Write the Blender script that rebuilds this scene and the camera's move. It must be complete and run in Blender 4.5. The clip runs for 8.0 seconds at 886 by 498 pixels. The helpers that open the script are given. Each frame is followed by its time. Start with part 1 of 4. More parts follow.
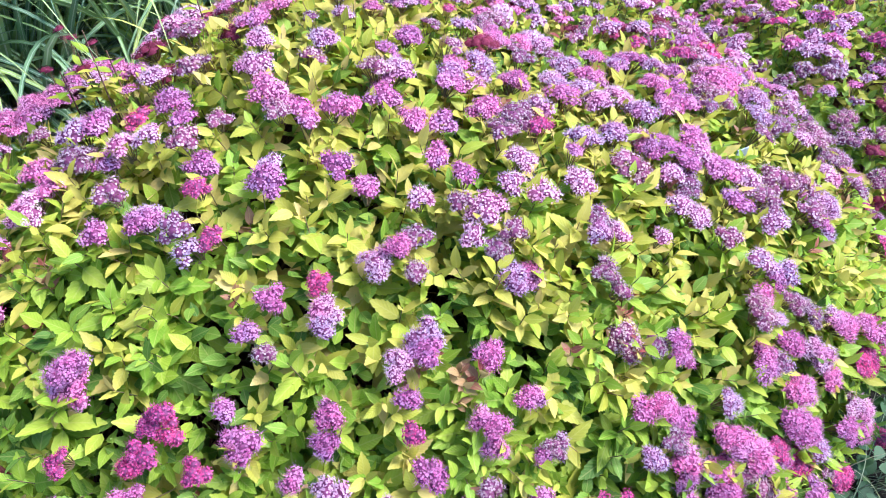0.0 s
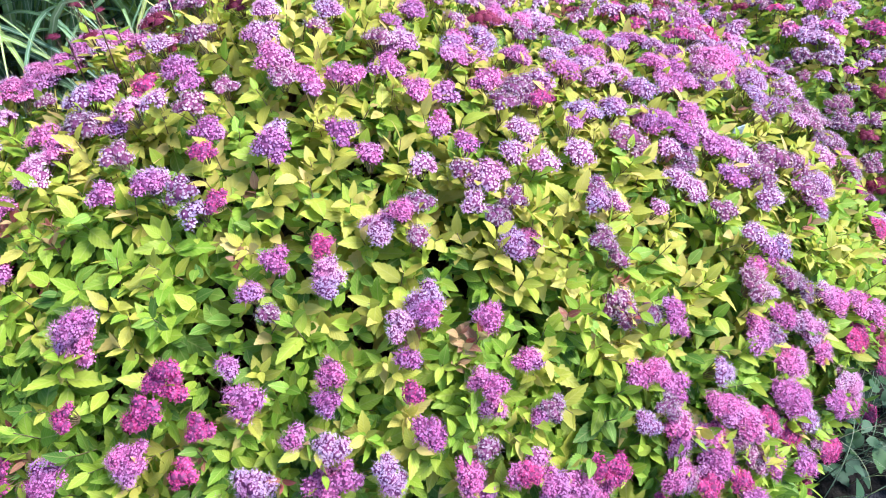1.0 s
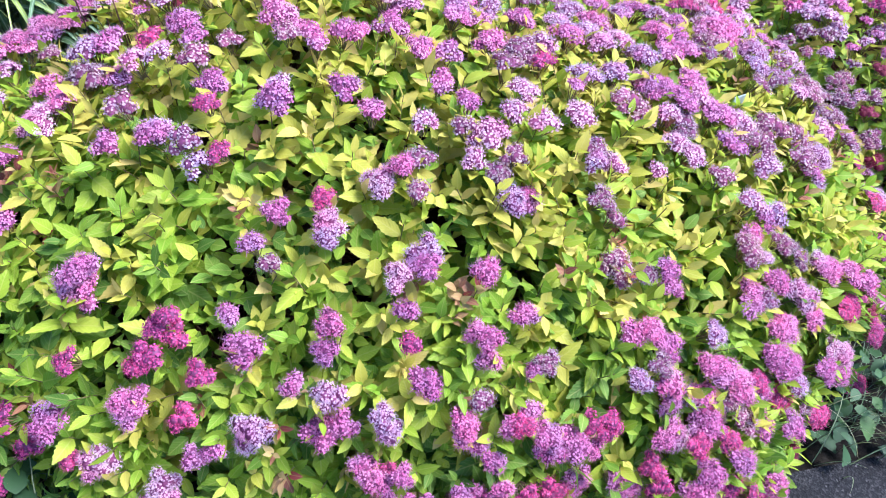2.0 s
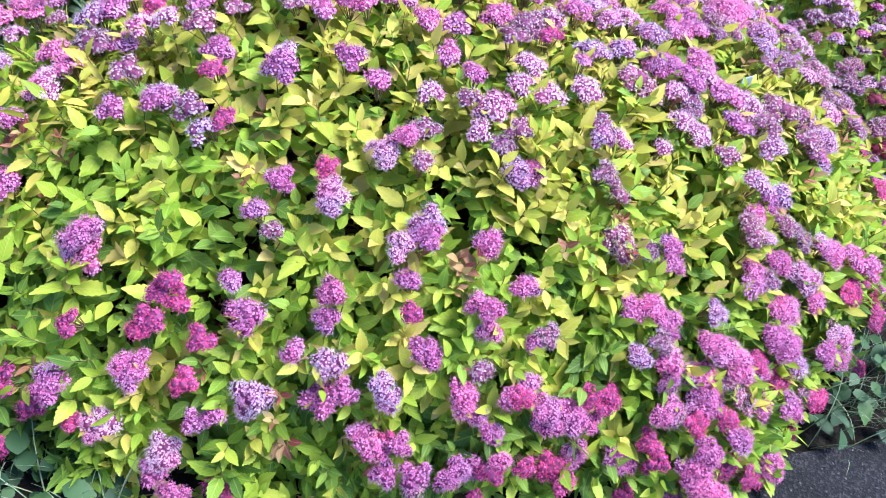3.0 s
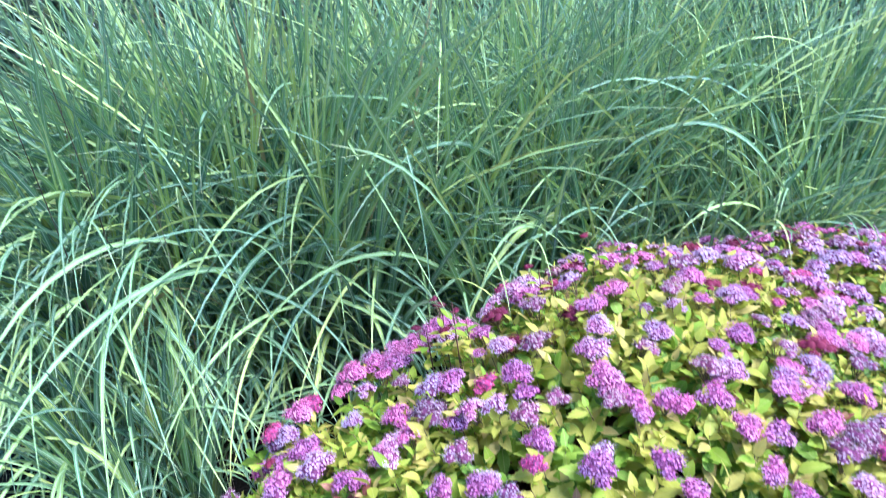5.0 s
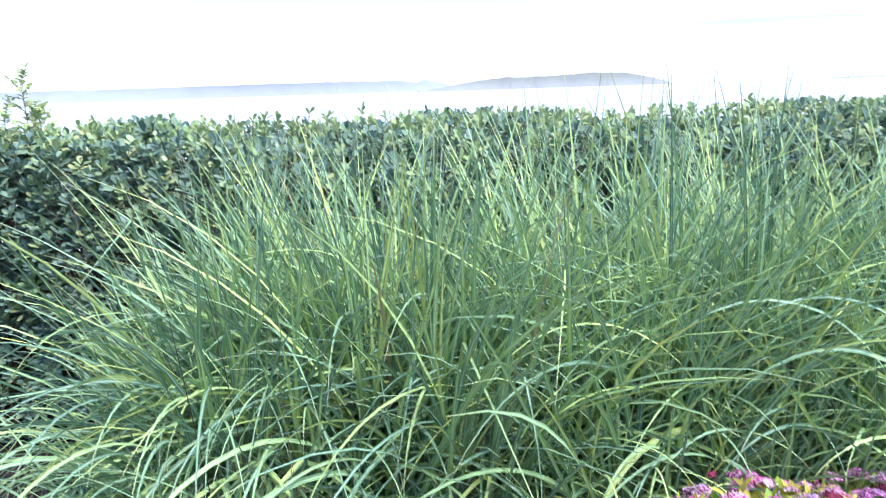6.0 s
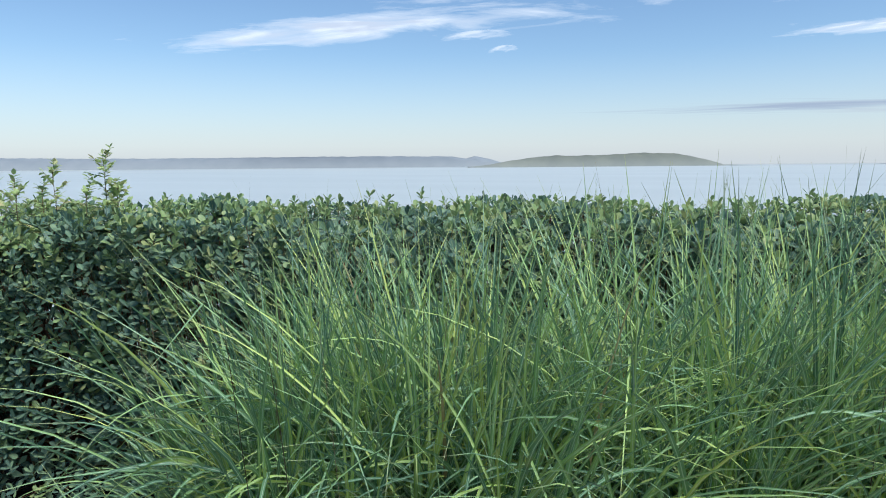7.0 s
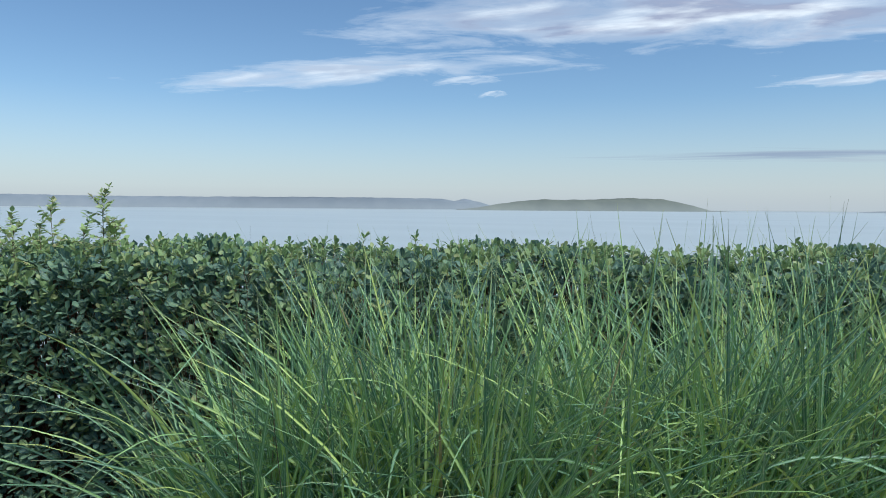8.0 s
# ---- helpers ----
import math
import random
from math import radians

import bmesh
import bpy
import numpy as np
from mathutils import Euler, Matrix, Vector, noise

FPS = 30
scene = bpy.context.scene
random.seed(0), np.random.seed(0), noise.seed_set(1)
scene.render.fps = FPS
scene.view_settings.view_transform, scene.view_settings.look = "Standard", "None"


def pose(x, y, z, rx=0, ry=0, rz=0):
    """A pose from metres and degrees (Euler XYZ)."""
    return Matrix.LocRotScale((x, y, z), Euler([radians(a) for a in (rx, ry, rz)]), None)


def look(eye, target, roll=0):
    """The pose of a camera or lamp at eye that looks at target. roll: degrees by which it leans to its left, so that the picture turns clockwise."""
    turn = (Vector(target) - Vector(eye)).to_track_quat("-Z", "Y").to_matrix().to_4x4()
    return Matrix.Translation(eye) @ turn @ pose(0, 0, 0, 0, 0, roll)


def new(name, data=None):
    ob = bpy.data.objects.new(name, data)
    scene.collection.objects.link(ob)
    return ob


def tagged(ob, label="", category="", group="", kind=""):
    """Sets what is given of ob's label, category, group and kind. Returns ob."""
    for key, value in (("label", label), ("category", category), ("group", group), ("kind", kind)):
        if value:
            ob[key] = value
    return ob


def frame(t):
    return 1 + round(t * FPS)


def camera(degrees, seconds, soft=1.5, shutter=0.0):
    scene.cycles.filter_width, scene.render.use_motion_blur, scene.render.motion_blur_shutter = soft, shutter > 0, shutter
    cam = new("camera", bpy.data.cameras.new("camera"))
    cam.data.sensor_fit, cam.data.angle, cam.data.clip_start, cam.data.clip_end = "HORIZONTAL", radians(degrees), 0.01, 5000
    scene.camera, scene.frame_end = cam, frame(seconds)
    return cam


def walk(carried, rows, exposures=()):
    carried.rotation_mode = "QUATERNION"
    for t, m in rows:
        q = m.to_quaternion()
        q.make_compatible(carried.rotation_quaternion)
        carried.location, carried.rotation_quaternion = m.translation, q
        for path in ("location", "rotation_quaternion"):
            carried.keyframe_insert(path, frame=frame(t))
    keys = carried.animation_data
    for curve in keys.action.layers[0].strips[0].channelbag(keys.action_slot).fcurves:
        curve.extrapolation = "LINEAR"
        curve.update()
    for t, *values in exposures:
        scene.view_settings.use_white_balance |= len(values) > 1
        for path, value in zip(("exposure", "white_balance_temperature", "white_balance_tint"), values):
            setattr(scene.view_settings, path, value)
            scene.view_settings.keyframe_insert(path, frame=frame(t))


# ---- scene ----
cam = camera(65.2, 8.0, soft=0.95, shutter=0.22)
PATH = [
    (0, (-0.018, -0.045, 1.33), (0.225, 1.453, 0.027), 3.9),
    (0.5, (-0.019, -0.068, 1.322), (0.227, 1.428, 0.017), 4.3),
    (1, (-0.032, -0.093, 1.308), (0.224, 1.393, -0.006), 5.1),
    (1.5, (-0.036, -0.115, 1.296), (0.223, 1.357, -0.033), 5.9),
    (3, (-0.035, -0.156, 1.262), (0.216, 1.276, -0.111), 7.8),
    (3.5, (-0.057, -0.152, 1.282), (0.139, 1.351, -0.023), 6.6),
    (4, (-0.107, -0.15, 1.333), (-0.088, 1.467, 0.157), 3.2),
    (4.5, (-0.165, -0.122, 1.423), (-0.425, 1.593, 0.428), -0.5),
    (5, (-0.156, -0.068, 1.515), (-0.654, 1.691, 0.703), -2.2),
    (5.2, (-0.151, -0.039, 1.58), (-0.72, 1.729, 0.837), -2.2),
    (6.3, (-0.164, -0.015, 1.783), (-1.092, 1.718, 1.416), -1.4),
    (6.5, (-0.177, -0.018, 1.798), (-1.131, 1.71, 1.471), -1.0),
    (7, (-0.193, -0.047, 1.817), (-1.182, 1.675, 1.577), -0.5),
    (7.5, (-0.19, -0.072, 1.814), (-1.178, 1.658, 1.639), 0.0),
    (8, (-0.196, -0.109, 1.827), (-1.16, 1.639, 1.707), 0.4),
]
walk(cam, [(t, look(eye, target, roll)) for t, eye, target, roll in PATH],
     [(0, 1.42, 5650, 20), (3.5, 1.45, 5650, 21), (4, 1.39, 5450, 23), (4.5, 1.43, 5100, 23), (5.2, 1.5, 5050, 19), (6.3, 1.3, 5900, 24), (6.5, 1.0, 6000, 22), (6.7, 0.76, 5900, 14), (7, 0.32, 6050, 7), (7.5, 0.2, 5900, 5), (8, 0.05, 5850, 4)])

# ---------- world and light ----------
SUN_EL, SUN_AZ = radians(57), radians(97)      # azimuth clockwise from +y
world = bpy.data.worlds.new("sky")
scene.world = world
world.use_nodes = True
wn = world.node_tree
sky = wn.nodes.new("ShaderNodeTexSky")
sky.sky_type, sky.sun_disc = "NISHITA", False
sky.sun_elevation, sky.sun_rotation = SUN_EL, SUN_AZ
sky.air_density, sky.dust_density, sky.ozone_density = 1.0, 0.1, 3.5
wn.nodes["Background"].inputs["Strength"].default_value = 0.107
wn.links.new(sky.outputs["Color"], wn.nodes["Background"].inputs["Color"])

sun = new("sun", bpy.data.lights.new("sun", "SUN"))
sun.data.energy, sun.data.angle, sun.data.color = 4.0, radians(30), (1.0, 0.96, 0.91)
sun_way = Vector((math.sin(SUN_AZ) * math.cos(SUN_EL), math.cos(SUN_AZ) * math.cos(SUN_EL), math.sin(SUN_EL)))
sun.matrix_world = look(tuple(sun_way * 30), (0, 0, 0))


# ---------- materials ----------
def base_material(name, rough=0.6):
    m = bpy.data.materials.new(name)
    m.use_nodes = True
    p = m.node_tree.nodes["Principled BSDF"]
    p.inputs["Roughness"].default_value = rough
    return m, m.node_tree, p


def ramp(nt, stops, source):
    r = nt.nodes.new("ShaderNodeValToRGB")
    while len(r.color_ramp.elements) < len(stops):
        r.color_ramp.elements.new(0.5)
    for e, (at, col) in zip(r.color_ramp.elements, stops):
        e.position, e.color = at, (*col, 1)
    nt.links.new(source, r.inputs["Fac"])
    return r.outputs["Color"]


def noise_fac(nt, scale, detail=4, stretch=None):
    n = nt.nodes.new("ShaderNodeTexNoise")
    n.inputs["Scale"].default_value, n.inputs["Detail"].default_value = scale, detail
    co = nt.nodes.new("ShaderNodeTexCoord")
    if stretch:
        mp = nt.nodes.new("ShaderNodeMapping")
        mp.inputs["Scale"].default_value = stretch
        nt.links.new(co.outputs["Object"], mp.inputs["Vector"])
        nt.links.new(mp.outputs["Vector"], n.inputs["Vector"])
    else:
        nt.links.new(co.outputs["Object"], n.inputs["Vector"])
    return n.outputs["Fac"]


def mixed(nt, a, b, fac, mode="MIX"):
    x = nt.nodes.new("ShaderNodeMix")
    x.data_type, x.blend_type = "RGBA", mode
    for socket, v in ((6, a), (7, b), (0, fac)):
        if isinstance(v, (float, int)):
            x.inputs[socket].default_value = v
        elif isinstance(v, tuple):
            x.inputs[socket].default_value = (*v, 1)
        else:
            nt.links.new(v, x.inputs[socket])
    return x.outputs[2]


def chance(nt, single=False):
    """One random number for each leaf: by mesh island, or by object for pieces of their own."""
    if single:
        return nt.nodes.new("ShaderNodeObjectInfo").outputs["Random"]
    return nt.nodes.new("ShaderNodeNewGeometry").outputs["Random Per Island"]


def leaf_material(name, stops, rough=0.55, glow=0.42, single=False, veins=True):
    m, nt, p = base_material(name, rough)
    col = ramp(nt, stops, chance(nt, single))
    blot = ramp(nt, [(0.3, (0.78, 0.82, 0.74)), (0.7, (1.12, 1.08, 1.04))], noise_fac(nt, 2.5 if single else 45, 5))
    col = mixed(nt, col, blot, 0.8, "MULTIPLY")
    if veins:
        uv = nt.nodes.new("ShaderNodeUVMap")
        sep = nt.nodes.new("ShaderNodeSeparateXYZ")
        nt.links.new(uv.outputs["UV"], sep.inputs[0])
        d = nt.nodes.new("ShaderNodeMath")
        d.operation = "COMPARE"
        nt.links.new(sep.outputs["X"], d.inputs[0])
        d.inputs[1].default_value, d.inputs[2].default_value = 0.5, 0.035
        off = nt.nodes.new("ShaderNodeMath")
        off.operation = "SUBTRACT"
        nt.links.new(sep.outputs["X"], off.inputs[0])
        off.inputs[1].default_value = 0.5
        wide = nt.nodes.new("ShaderNodeMath")
        wide.operation = "ABSOLUTE"
        nt.links.new(off.outputs[0], wide.inputs[0])
        # side veins that run from the midrib towards the tip
        run = nt.nodes.new("ShaderNodeMath")
        run.operation = "MULTIPLY_ADD"
        nt.links.new(wide.outputs[0], run.inputs[0])
        run.inputs[1].default_value = -0.6
        nt.links.new(sep.outputs["Y"], run.inputs[2])
        often = nt.nodes.new("ShaderNodeMath")
        often.operation = "MULTIPLY"
        nt.links.new(run.outputs[0], often.inputs[0])
        often.inputs[1].default_value = 46
        wave = nt.nodes.new("ShaderNodeMath")
        wave.operation = "SINE"
        nt.links.new(often.outputs[0], wave.inputs[0])
        bump = nt.nodes.new("ShaderNodeBump")
        bump.inputs["Strength"].default_value, bump.inputs["Distance"].default_value = 0.22, 0.0007
        nt.links.new(wave.outputs[0], bump.inputs["Height"])
        nt.links.new(bump.outputs["Normal"], p.inputs["Normal"])
        pale = mixed(nt, col, (0.66, 0.62, 0.2), 0.25)
        line = ramp(nt, [(0.8, (0, 0, 0)), (0.98, (0.55, 0.55, 0.55))], wave.outputs[0])
        col = mixed(nt, col, pale, line)
        col = mixed(nt, col, pale, d.outputs[0])
        rim = ramp(nt, [(0.3, (0, 0, 0)), (0.5, (0.4, 0.4, 0.4))], wide.outputs[0])
        col = mixed(nt, col, pale, rim)
    nt.links.new(col, p.inputs["Base Color"])
    p.inputs["Specular IOR Level"].default_value = 0.32
    t = nt.nodes.new("ShaderNodeBsdfTranslucent")
    nt.links.new(col, t.inputs["Color"])
    mix = nt.nodes.new("ShaderNodeMixShader")
    mix.inputs[0].default_value = glow
    nt.links.new(p.outputs[0], mix.inputs[1])
    nt.links.new(t.outputs[0], mix.inputs[2])
    nt.links.new(mix.outputs[0], nt.nodes["Material Output"].inputs["Surface"])
    return m


def petal_material(name, a, b, c, blush=None):
    m, nt, p = base_material(name, 0.75)
    col = ramp(nt, [(0.0, a), (0.5, b), (1.0, c)], chance(nt))
    info = nt.nodes.new("ShaderNodeObjectInfo")
    # one side of a head opens later and is pinker
    if blush:
        co = nt.nodes.new("ShaderNodeTexCoord")
        n = nt.nodes.new("ShaderNodeTexNoise")
        n.noise_dimensions = "4D"
        n.inputs["Scale"].default_value, n.inputs["Detail"].default_value = 22, 1
        nt.links.new(co.outputs["Object"], n.inputs["Vector"])
        far = nt.nodes.new("ShaderNodeMath")
        far.operation = "MULTIPLY"
        nt.links.new(info.outputs["Random"], far.inputs[0])
        far.inputs[1].default_value = 60
        nt.links.new(far.outputs[0], n.inputs["W"])
        side = ramp(nt, [(0.5, (0, 0, 0)), (0.68, (1, 1, 1))], n.outputs["Fac"])
        col = mixed(nt, col, blush, mixed(nt, (0.0, 0.0, 0.0), side, 0.7))
    tone = ramp(nt, [(0.0, (0.78, 0.8, 0.9)), (1.0, (1.12, 1.05, 1.05))], info.outputs["Random"])
    col = mixed(nt, col, tone, 1.0, "MULTIPLY")
    nt.links.new(col, p.inputs["Base Color"])
    t = nt.nodes.new("ShaderNodeBsdfTranslucent")
    nt.links.new(col, t.inputs["Color"])
    mix = nt.nodes.new("ShaderNodeMixShader")
    mix.inputs[0].default_value = 0.3
    nt.links.new(p.outputs[0], mix.inputs[1])
    nt.links.new(t.outputs[0], mix.inputs[2])
    nt.links.new(mix.outputs[0], nt.nodes["Material Output"].inputs["Surface"])
    return m


GOLD = [(0.0, (0.43, 0.475, 0.05)), (0.5, (0.57, 0.55, 0.08)), (0.85, (0.67, 0.575, 0.13)), (1.0, (0.7, 0.54, 0.19))]
LIME = [(0.0, (0.21, 0.4, 0.03)), (0.5, (0.35, 0.52, 0.04)), (1.0, (0.5, 0.6, 0.065))]
GREEN = [(0.0, (0.09, 0.21, 0.03)), (0.5, (0.16, 0.31, 0.035)), (1.0, (0.25, 0.41, 0.045))]
BRONZE = [(0.0, (0.34, 0.06, 0.07)), (0.45, (0.45, 0.2, 0.13)), (1.0, (0.56, 0.44, 0.18))]
LEAF = [leaf_material(n, s) for n, s in (("leaf_gold", GOLD), ("leaf_lime", LIME), ("leaf_green", GREEN), ("leaf_bronze", BRONZE))]
LEAF_ONE = [leaf_material(n, s, single=True) for n, s in (("gold_blade", GOLD), ("lime_blade", LIME), ("green_blade", GREEN), ("bronze_blade", BRONZE))]
PETAL = {
    "fresh": petal_material("petal_fresh", (0.7, 0.14, 0.36), (0.78, 0.28, 0.51), (0.84, 0.45, 0.66), (0.72, 0.45, 0.66)),
    "lilac": petal_material("petal_lilac", (0.67, 0.41, 0.55), (0.77, 0.55, 0.67), (0.84, 0.67, 0.76), (0.83, 0.3, 0.53)),
    "deep": petal_material("petal_deep", (0.6, 0.05, 0.2), (0.7, 0.1, 0.3), (0.78, 0.22, 0.42)),
    "bud": petal_material("petal_bud", (0.3, 0.04, 0.1), (0.38, 0.07, 0.16), (0.46, 0.14, 0.24)),
    "faded": petal_material("petal_faded", (0.4, 0.24, 0.24), (0.55, 0.4, 0.41), (0.64, 0.5, 0.53), (0.6, 0.42, 0.53)),
}
HEART = {
    "fresh": petal_material("bud_fresh", (0.36, 0.02, 0.13), (0.47, 0.045, 0.21), (0.55, 0.1, 0.3), (0.27, 0.06, 0.18)),
    "lilac": petal_material("bud_lilac", (0.14, 0.025, 0.09), (0.19, 0.045, 0.13), (0.27, 0.1, 0.21), (0.36, 0.03, 0.17)),
    "deep": petal_material("bud_deep", (0.36, 0.01, 0.09), (0.48, 0.02, 0.15), (0.58, 0.05, 0.23)),
    "bud": petal_material("bud_closed", (0.17, 0.01, 0.035), (0.24, 0.02, 0.06), (0.3, 0.04, 0.09)),
    "faded": petal_material("bud_faded", (0.11, 0.03, 0.03), (0.17, 0.07, 0.06), (0.24, 0.15, 0.11)),
}
# shade deep inside a head, put into the colour of its core
CORE_SHADE = petal_material("head_core_shade", (0.24, 0.055, 0.15), (0.29, 0.07, 0.18), (0.35, 0.1, 0.22))


def bark_material(name, a, b, scale):
    m, nt, p = base_material(name, 0.8)
    nt.links.new(ramp(nt, [(0.3, a), (0.7, b)], noise_fac(nt, scale, 6)), p.inputs["Base Color"])
    return m


TWIG = bark_material("twig_bark", (0.1, 0.05, 0.03), (0.2, 0.1, 0.06), 60)
GREEN_TWIG = bark_material("green_twig", (0.12, 0.14, 0.05), (0.22, 0.12, 0.06), 40)


def grass_material(name, stops, single=False):
    m, nt, p = base_material(name, 0.5)
    p.inputs["Specular IOR Level"].default_value = 0.28
    col = ramp(nt, stops, chance(nt, single))
    uv = nt.nodes.new("ShaderNodeUVMap")
    sep = nt.nodes.new("ShaderNodeSeparateXYZ")
    nt.links.new(uv.outputs["UV"], sep.inputs[0])
    # pale midrib
    mid = nt.nodes.new("ShaderNodeMath")
    mid.operation = "COMPARE"
    nt.links.new(sep.outputs["X"], mid.inputs[0])
    mid.inputs[1].default_value, mid.inputs[2].default_value = 0.5, 0.09
    col = mixed(nt, col, mixed(nt, col, (0.68, 0.78, 0.62), 0.42), mid.outputs[0])
    # loose yellow cross bands
    co = nt.nodes.new("ShaderNodeTexCoord")
    n = nt.nodes.new("ShaderNodeTexNoise")
    n.inputs["Scale"].default_value, n.inputs["Detail"].default_value = 9.0, 2
    nt.links.new(co.outputs["Object"], n.inputs["Vector"])
    band = ramp(nt, [(0.62, (0, 0, 0)), (0.74, (1, 1, 1))], n.outputs["Fac"])
    col = mixed(nt, col, (0.5, 0.52, 0.1), mixed(nt, (0.0, 0.0, 0.0), band, 0.3))
    # dry tips
    tip = ramp(nt, [(0.9, (0, 0, 0)), (1.0, (1, 1, 1))], sep.outputs["Y"])
    col = mixed(nt, col, (0.45, 0.36, 0.16), mixed(nt, (0.0, 0.0, 0.0), tip, 0.5))
    nt.links.new(col, p.inputs["Base Color"])
    t = nt.nodes.new("ShaderNodeBsdfTranslucent")
    nt.links.new(col, t.inputs["Color"])
    mix = nt.nodes.new("ShaderNodeMixShader")
    mix.inputs[0].default_value = 0.15
    nt.links.new(p.outputs[0], mix.inputs[1])
    nt.links.new(t.outputs[0], mix.inputs[2])
    nt.links.new(mix.outputs[0], nt.nodes["Material Output"].inputs["Surface"])
    return m


REED = [(0.0, (0.1, 0.205, 0.118)), (0.4, (0.175, 0.315, 0.15)), (0.7, (0.285, 0.45, 0.15)), (0.92, (0.43, 0.56, 0.145)), (1.0, (0.5, 0.58, 0.14))]
GRASS = grass_material("reed_grass", REED)
GRASS_ONE = grass_material("reed_blade", REED, True)
STRAW = leaf_material("straw", [(0.0, (0.3, 0.24, 0.12)), (1.0, (0.45, 0.38, 0.2))], 0.7, 0.2, veins=False)

STRAW_DARK = leaf_material("dark_stalk", [(0.0, (0.09, 0.07, 0.05)), (1.0, (0.14, 0.11, 0.07))], 0.7, 0.1, veins=False)

HEDGE_STOPS = [(0.0, (0.07, 0.145, 0.13)), (0.55, (0.115, 0.205, 0.155)), (0.9, (0.165, 0.27, 0.165)), (1.0, (0.22, 0.32, 0.17))]
HEDGE = leaf_material("hedge_leaf", HEDGE_STOPS, 0.48, 0.2)
HEDGE_NEW = leaf_material("hedge_new_leaf", [(0.0, (0.2, 0.3, 0.14)), (0.6, (0.27, 0.39, 0.165)), (1.0, (0.41, 0.44, 0.2))], 0.4, 0.3)

asphalt, nt, p = base_material("asphalt", 0.9)
p.inputs["Specular IOR Level"].default_value = 0.15
v = nt.nodes.new("ShaderNodeTexVoronoi")
v.inputs["Scale"].default_value = 260
co = nt.nodes.new("ShaderNodeTexCoord")
nt.links.new(co.outputs["Object"], v.inputs["Vector"])
chips = ramp(nt, [(0.0, (0.008, 0.0085, 0.0095)), (0.6, (0.02, 0.021, 0.023)), (0.9, (0.05, 0.05, 0.05)), (0.97, (0.16, 0.155, 0.15)), (1.0, (0.6, 0.57, 0.52))], v.outputs["Color"])
nt.links.new(mixed(nt, chips, ramp(nt, [(0.3, (0.7, 0.7, 0.7)), (0.7, (1.2, 1.2, 1.2))], noise_fac(nt, 5, 5)), 1.0, "MULTIPLY"), p.inputs["Base Color"])
b = nt.nodes.new("ShaderNodeBump")
b.inputs["Strength"].default_value, b.inputs["Distance"].default_value = 0.8, 0.003
nt.links.new(v.outputs["Distance"], b.inputs["Height"])
nt.links.new(b.outputs["Normal"], p.inputs["Normal"])

soil, nt, p = base_material("garden_soil", 0.95)
p.inputs["Specular IOR Level"].default_value = 0.1
nt.links.new(ramp(nt, [(0.3, (0.009, 0.008, 0.007)), (0.6, (0.02, 0.018, 0.014)), (0.8, (0.05, 0.042, 0.032))], noise_fac(nt, 14, 8)), p.inputs["Base Color"])
b = nt.nodes.new("ShaderNodeBump")
b.inputs["Strength"].default_value, b.inputs["Distance"].default_value = 0.9, 0.02
nt.links.new(noise_fac(nt, 60, 8), b.inputs["Height"])
nt.links.new(b.outputs["Normal"], p.inputs["Normal"])

water, nt, p = base_material("sea_water_misted", 0.4)
# base colour kept pale in place of mist lying over the water
nt.links.new(ramp(nt, [(0.3, (0.4, 0.43, 0.41)), (0.7, (0.46, 0.49, 0.47))], noise_fac(nt, 0.004, 4, (1, 3, 1))), p.inputs["Base Color"])


# ---------- mesh builders ----------
def unit(a):
    return a / np.maximum(np.linalg.norm(a, axis=-1, keepdims=True), 1e-9)


class Batch:
    """Collects many small shapes into one mesh: corners, faces of three or four, texture places and material slots."""

    def __init__(self):
        self.v, self.f, self.uv, self.mat, self.n = [], [], [], [], 0

    def add(self, verts, faces, uv=None, slot=0):
        """verts: shapes x corners x 3, faces: one shape's faces, slot: one number or one for each shape."""
        k, c = verts.shape[:2]
        self.v.append(verts.reshape(-1, 3))
        start = self.n + np.arange(k) * c
        slots = np.broadcast_to(np.asarray(slot), (k,))
        by = {}
        for face in faces:
            by.setdefault(len(face), []).append(face)
        for size, some in by.items():
            some = np.array(some)
            self.f.append((start[:, None, None] + some[None]).reshape(-1, size))
            self.mat.append(np.repeat(slots, len(some)))
            flat = np.zeros((len(some), size, 2)) if uv is None else np.asarray(uv)[some]
            self.uv.append(np.tile(flat.reshape(-1, 2), (k, 1)))
        self.n += k * c

    def mesh(self, name, materials, smooth=True):
        me = bpy.data.meshes.new(name)
        v = np.concatenate(self.v)
        loops = np.concatenate([f.ravel() for f in self.f])
        total = np.concatenate([np.full(len(f), f.shape[1]) for f in self.f])
        me.vertices.add(len(v)), me.loops.add(len(loops)), me.polygons.add(len(total))
        me.vertices.foreach_set("co", v.astype(np.float32).ravel())
        me.loops.foreach_set("vertex_index", loops.astype(np.int32))
        me.polygons.foreach_set("loop_start", np.r_[0, np.cumsum(total)[:-1]].astype(np.int32))
        me.polygons.foreach_set("loop_total", total.astype(np.int32))
        me.polygons.foreach_set("material_index", np.concatenate(self.mat).astype(np.int32))
        me.polygons.foreach_set("use_smooth", np.full(len(total), smooth))
        layer = me.uv_layers.new(name="UVMap")
        layer.data.foreach_set("uv", np.concatenate(self.uv).astype(np.float32).ravel())
        for m in materials:
            me.materials.append(m)
        me.update(calc_edges=True)
        me.validate()
        return me


def thing(name, place, label, category, group="", kind=""):
    ob = new(name)
    ob.empty_display_size = 0.1
    ob.matrix_world = pose(*place)
    return tagged(ob, label, category, group, kind)


